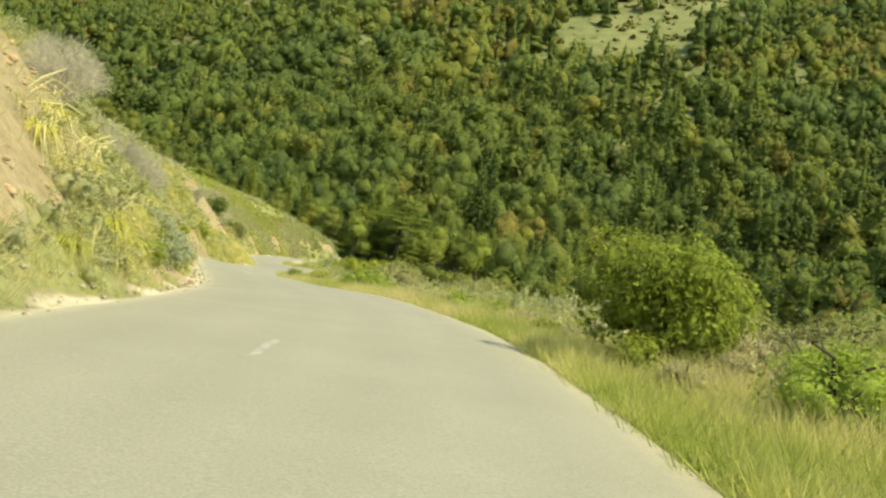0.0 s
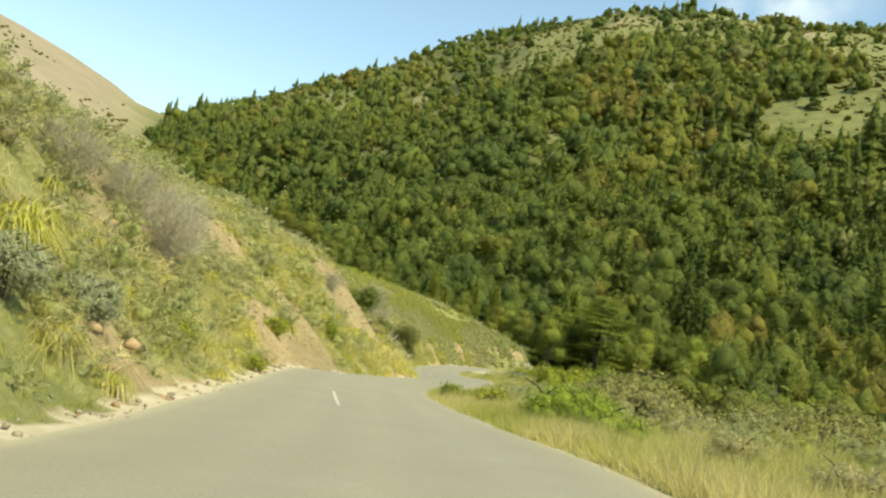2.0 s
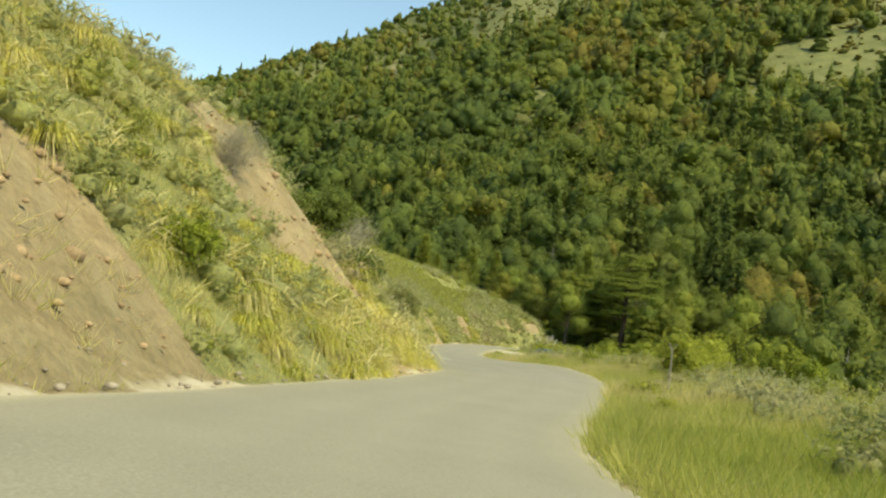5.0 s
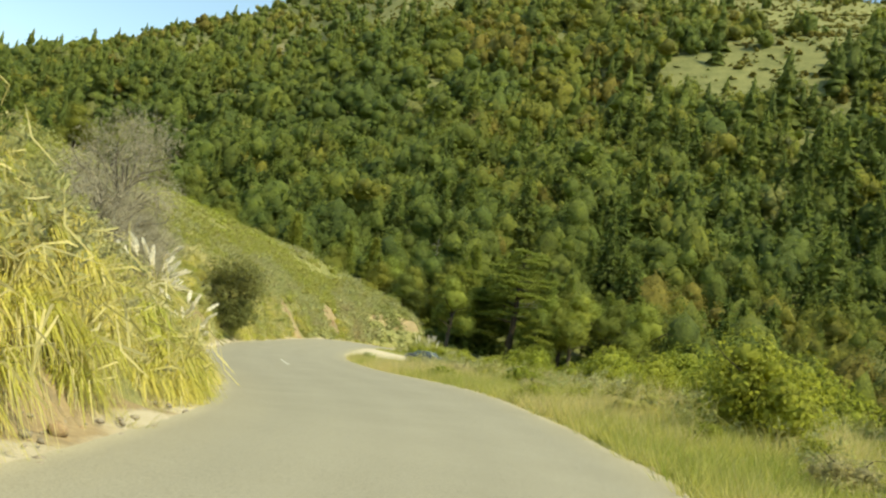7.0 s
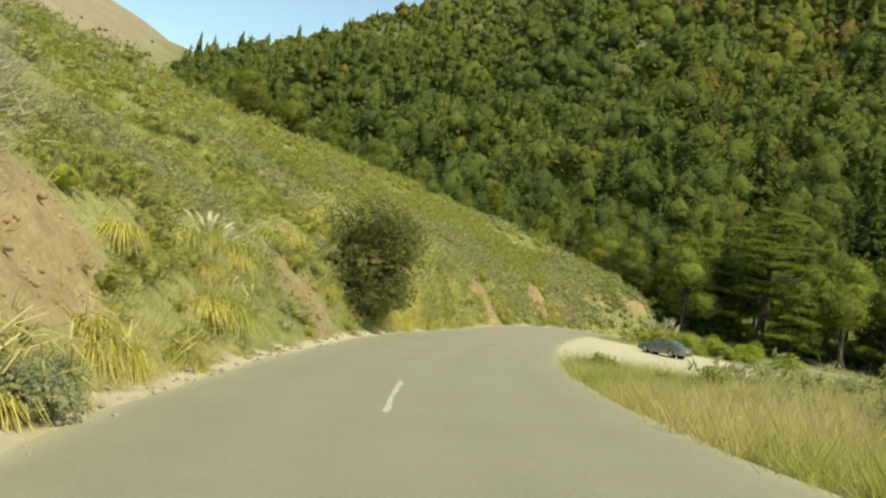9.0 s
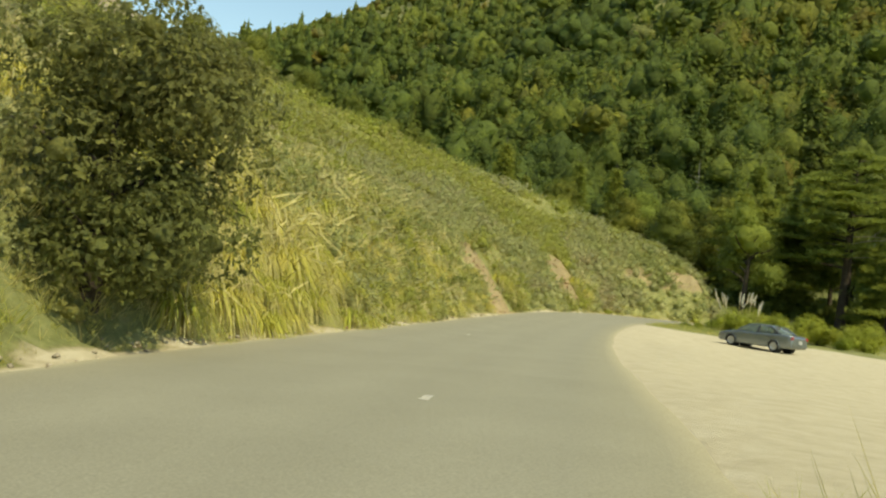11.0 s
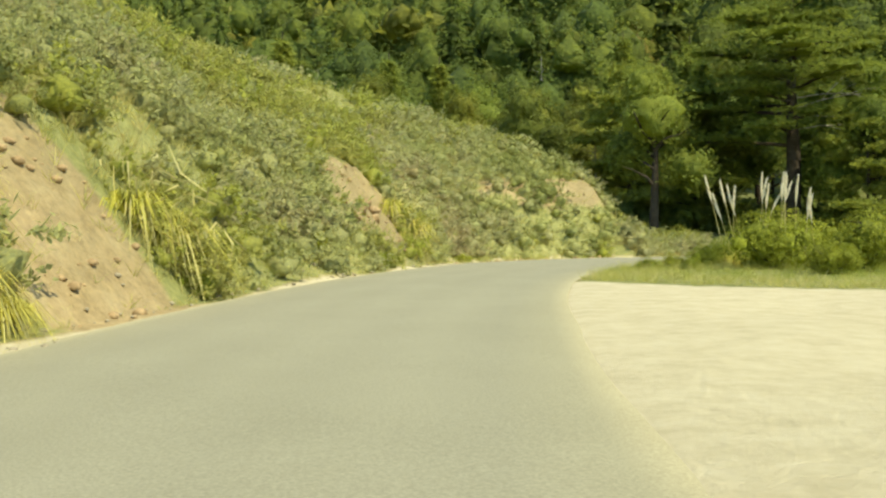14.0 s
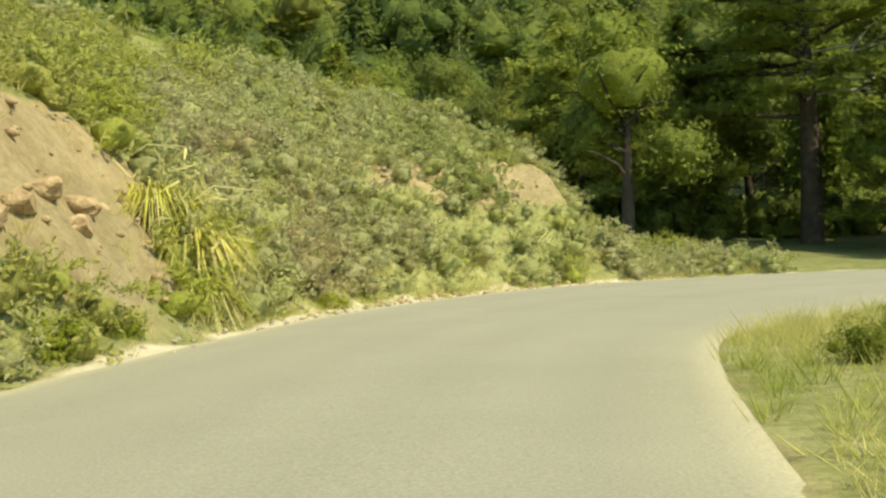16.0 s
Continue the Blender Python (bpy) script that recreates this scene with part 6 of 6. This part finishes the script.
def quad_panel(name, pts, material, parent, thick=0.012, cuts=4, bulge=0.0, label=""):
    """A thin panel on four corners, slightly bowed."""
    a, b, c, d = [Vector(p) for p in pts]
    bm = bmesh.new()
    nrm = (b - a).cross(d - a).normalized()
    rows = []
    for i in range(cuts + 1):
        s_ = i / cuts
        row = []
        for j in range(cuts + 1):
            t_ = j / cuts
            p = (a * (1 - s_) + b * s_) * (1 - t_) + (d * (1 - s_) + c * s_) * t_
            row.append(bm.verts.new(p + nrm * bulge * (1 - (2 * s_ - 1) ** 2) * (1 - (2 * t_ - 1) ** 2)))
        rows.append(row)
    for i in range(cuts):
        for j in range(cuts):
            bm.faces.new((rows[i][j], rows[i + 1][j], rows[i + 1][j + 1], rows[i][j + 1]))
    bmesh.ops.solidify(bm, geom=bm.faces[:], thickness=thick)
    for fc in bm.faces:
        fc.smooth = True
    return part(name, bm, material, parent, label)


def box_bm(sx, sy, sz, bevel=0.01, m=None):
    bm = bmesh.new()
    bmesh.ops.create_cube(bm, size=1)
    bmesh.ops.scale(bm, vec=(sx, sy, sz), verts=bm.verts)
    bmesh.ops.bevel(bm, geom=bm.edges[:], offset=bevel, segments=2, affect="EDGES")
    if m is not None:
        bmesh.ops.transform(bm, matrix=m, verts=bm.verts)
    return bm


def lathe_bm(profile, sides=28):
    """A ring turned about the y axis: profile of radius and y."""
    bm = bmesh.new()
    rings = []
    for r, y in profile:
        rings.append([bm.verts.new((r * math.cos(6.28318 * k / sides), y, r * math.sin(6.28318 * k / sides))) for k in range(sides)])
    for a, b in zip(rings, rings[1:]):
        for k in range(sides):
            bm.faces.new((a[k], a[(k + 1) % sides], b[(k + 1) % sides], b[k]))
    bmesh.ops.recalc_face_normals(bm, faces=bm.faces)
    for fc in bm.faces:
        fc.smooth = True
    return bm


def build_car():
    car = thing("car", "grey four-door saloon car parked on the gravel turnout", "car")
    part("body", car_body(), None, car)
    # roof and pillars
    G = [(-1.62, 0.70, 0.99), (-0.98, 0.60, 1.36), (-0.5, 0.60, 1.415), (0.1, 0.60, 1.41), (0.42, 0.585, 1.36), (1.12, 0.70, 0.93)]
    roof = bmesh.new()
    rows = []
    for x, w, z in G[1:5]:
        rows.append([roof.verts.new((x, w * math.sin(q), z - 0.05 * (1 - math.cos(q)))) for q in np.linspace(-1.57, 1.57, 9)])
    for r0, r1 in zip(rows, rows[1:]):
        for k in range(8):
            roof.faces.new((r0[k], r0[k + 1], r1[k + 1], r1[k]))
    bmesh.ops.recalc_face_normals(roof, faces=roof.faces)
    bmesh.ops.solidify(roof, geom=roof.faces[:], thickness=0.03)
    for fc in roof.faces:
        fc.smooth = True
    part("roof", roof, M_CARPAINT, car)

    def bar(name, p, q, r, material, label=""):
        V, F = tube([p, ((Vector(p) + Vector(q)) / 2)[:], q], [r, r, r], 8)
        return part(name, mesh_np(name, V, F4=F, mats=[material], smooth=True), None, car, label)
    for sy in (1, -1):
        bar("pillar", (1.10, 0.72 * sy, 0.92), (0.42, 0.585 * sy, 1.33), 0.034, M_CARPAINT)
        bar("pillar", (-0.28, 0.80 * sy, 0.93), (-0.24, 0.605 * sy, 1.36), 0.036, M_BLACKTRIM, "black pillar between the doors")
        bar("pillar", (-1.60, 0.72 * sy, 0.99), (-0.98, 0.60 * sy, 1.33), 0.06, M_CARPAINT)
        bar("roof_rail", (0.42, 0.59 * sy, 1.33), (-0.98, 0.605 * sy, 1.33), 0.03, M_CARPAINT)
        for pts in (((0.96, 0.775 * sy, 0.925), (-0.24, 0.81 * sy, 0.94), (-0.21, 0.625 * sy, 1.33), (0.40, 0.61 * sy, 1.32)), ((-0.32, 0.81 * sy, 0.94), (-1.28, 0.79 * sy, 0.985), (-0.98, 0.635 * sy, 1.30), (-0.28, 0.625 * sy, 1.33))):
            quad_panel("window", pts if sy > 0 else pts[::-1], M_CARGLASS, car, 0.006, 3)
        mirror = part("mirror", box_bm(0.11, 0.18, 0.12, 0.03), M_CARPAINT, car, at=pose(0.80, 0.98 * sy, 0.98))
        part("mirror_glass", box_bm(0.008, 0.15, 0.09, 0.003), M_CHROME, mirror, at=pose(-0.058, 0, 0))
        for dx in (0.02, -1.02):
            part("door_handle", box_bm(0.17, 0.03, 0.035, 0.01), M_CARPAINT, car, at=pose(dx, 0.885 * sy, 0.80))
        for x0 in (0.98, -0.27, -1.18):
            part("door_gap", box_bm(0.012, 0.012, 0.52, 0.003), M_BLACKTRIM, car, "dark door shut line", at=pose(x0, 0.876 * sy, 0.62, 0, 4 if x0 > 0.5 else 0, 0))
        part("side_moulding", box_bm(2.2, 0.016, 0.04, 0.006), M_CARPAINT, car, "grey rubbing strip", at=pose(0.02, 0.888 * sy, 0.52))
        part("headlight", box_bm(0.26, 0.36, 0.13, 0.04), M_HEADLAMP, car, "clear swept headlight", at=pose(2.12, 0.56 * sy, 0.64, 0, 10, -18 * sy))
        part("tail_light", box_bm(0.14, 0.34, 0.17, 0.03), M_REDLAMP, car, "red tail light", at=pose(-2.26, 0.60 * sy, 0.83, 0, 0, 14 * sy))
    quad_panel("windscreen", ((1.10, -0.66, 0.94), (1.10, 0.66, 0.94), (0.43, 0.54, 1.345), (0.43, -0.54, 1.345)), M_CARGLASS, car, 0.006, 5, 0.05)
    quad_panel("rear_window", ((-1.60, 0.64, 1.0), (-1.60, -0.64, 1.0), (-1.0, -0.54, 1.34), (-1.0, 0.54, 1.34)), M_CARGLASS, car, 0.006, 5, 0.05)
    part("front_bumper", box_bm(0.22, 1.42, 0.2, 0.07), M_CARPAINT, car, at=pose(2.27, 0, 0.42))
    part("rear_bumper", box_bm(0.24, 1.56, 0.24, 0.08), M_CARPAINT, car, at=pose(-2.27, 0, 0.47))
    part("grille", box_bm(0.06, 0.62, 0.10, 0.02), M_BLACKTRIM, car, "black grille", at=pose(2.33, 0, 0.60))
    plate = part("number_plate", box_bm(0.012, 0.32, 0.16, 0.004), M_PLATE, car, "pale number plate", at=pose(-2.375, 0, 0.66))
    part("plate_bar", box_bm(0.006, 0.22, 0.05, 0.002), M_BLACKTRIM, plate, at=pose(-0.008, 0, 0))
    for sx_ in (0.35, -0.75):
        for sy in (0.36, -0.36):
            seat = part("seat", box_bm(0.16, 0.46, 0.62, 0.06), M_SEAT, car, "grey cloth seat", at=pose(sx_ - 0.35, sy, 0.85, 0, -14, 0))
            part("headrest", box_bm(0.09, 0.26, 0.16, 0.04), M_SEAT, seat, at=pose(0.0, 0, 0.42))
    part("steering_wheel", lathe_bm([(0.18, -0.012), (0.195, 0), (0.18, 0.012), (0.168, 0), (0.18, -0.012)], 20), M_BLACKTRIM, car, at=pose(0.62, 0.36, 0.92, 0, 0, 90))
    for wx, wy in WHEELS:
        sy = 1 if wy > 0 else -1
        arch = bmesh.new()
        bmesh.ops.create_cone(arch, cap_ends=True, segments=28, radius1=0.37, radius2=0.37, depth=0.3)
        part("wheel_well", arch, M_BLACKTRIM, car, "black wheel well", at=pose(wx, wy - 0.14 * sy, 0.33, 90, 0, 0))
        lip = [(wx + 0.36 * math.cos(q), 0.878 * sy, 0.31 + 0.36 * math.sin(q)) for q in np.linspace(-0.25, 3.39, 17)]
        LV, LF = tube(lip, [0.022] * 17, 6)
        part("arch_lip", mesh_np("arch_lip", LV, F4=LF, mats=[M_CARPAINT], smooth=True), None, car)
        wheel = part("wheel", lathe_bm([(0.21, -0.10), (0.29, -0.10), (0.312, -0.07), (0.315, 0), (0.312, 0.07), (0.29, 0.10), (0.21, 0.10)]), M_RUBBER, car, "black tyre", at=pose(wx, wy + 0.02 * sy, 0.315))
        part("rim", lathe_bm([(0.215, 0.10), (0.20, 0.105), (0.19, 0.07), (0.06, 0.055), (0.05, 0.085), (0.0005, 0.09)]), M_ALLOY, wheel, "silver rim", at=pose(0, 0, 0, 0, 0, 0 if sy > 0 else 180))
        for k in range(7):
            an = 6.283 * k / 7
            part("spoke", box_bm(0.15, 0.02, 0.045, 0.008), M_ALLOY, wheel, at=pose(0.125 * math.cos(an), 0.088 * sy, 0.125 * math.sin(an), 0, -math.degrees(an), 0))
    return car


car = build_car()
cz = float(height(np.array([-21.6]), np.array([183.8]), False)[0])
car.matrix_basis = pose(-21.6, 183.8, cz + 0.02, 0, 0, 146) @ Matrix.Scale(0.91, 4)
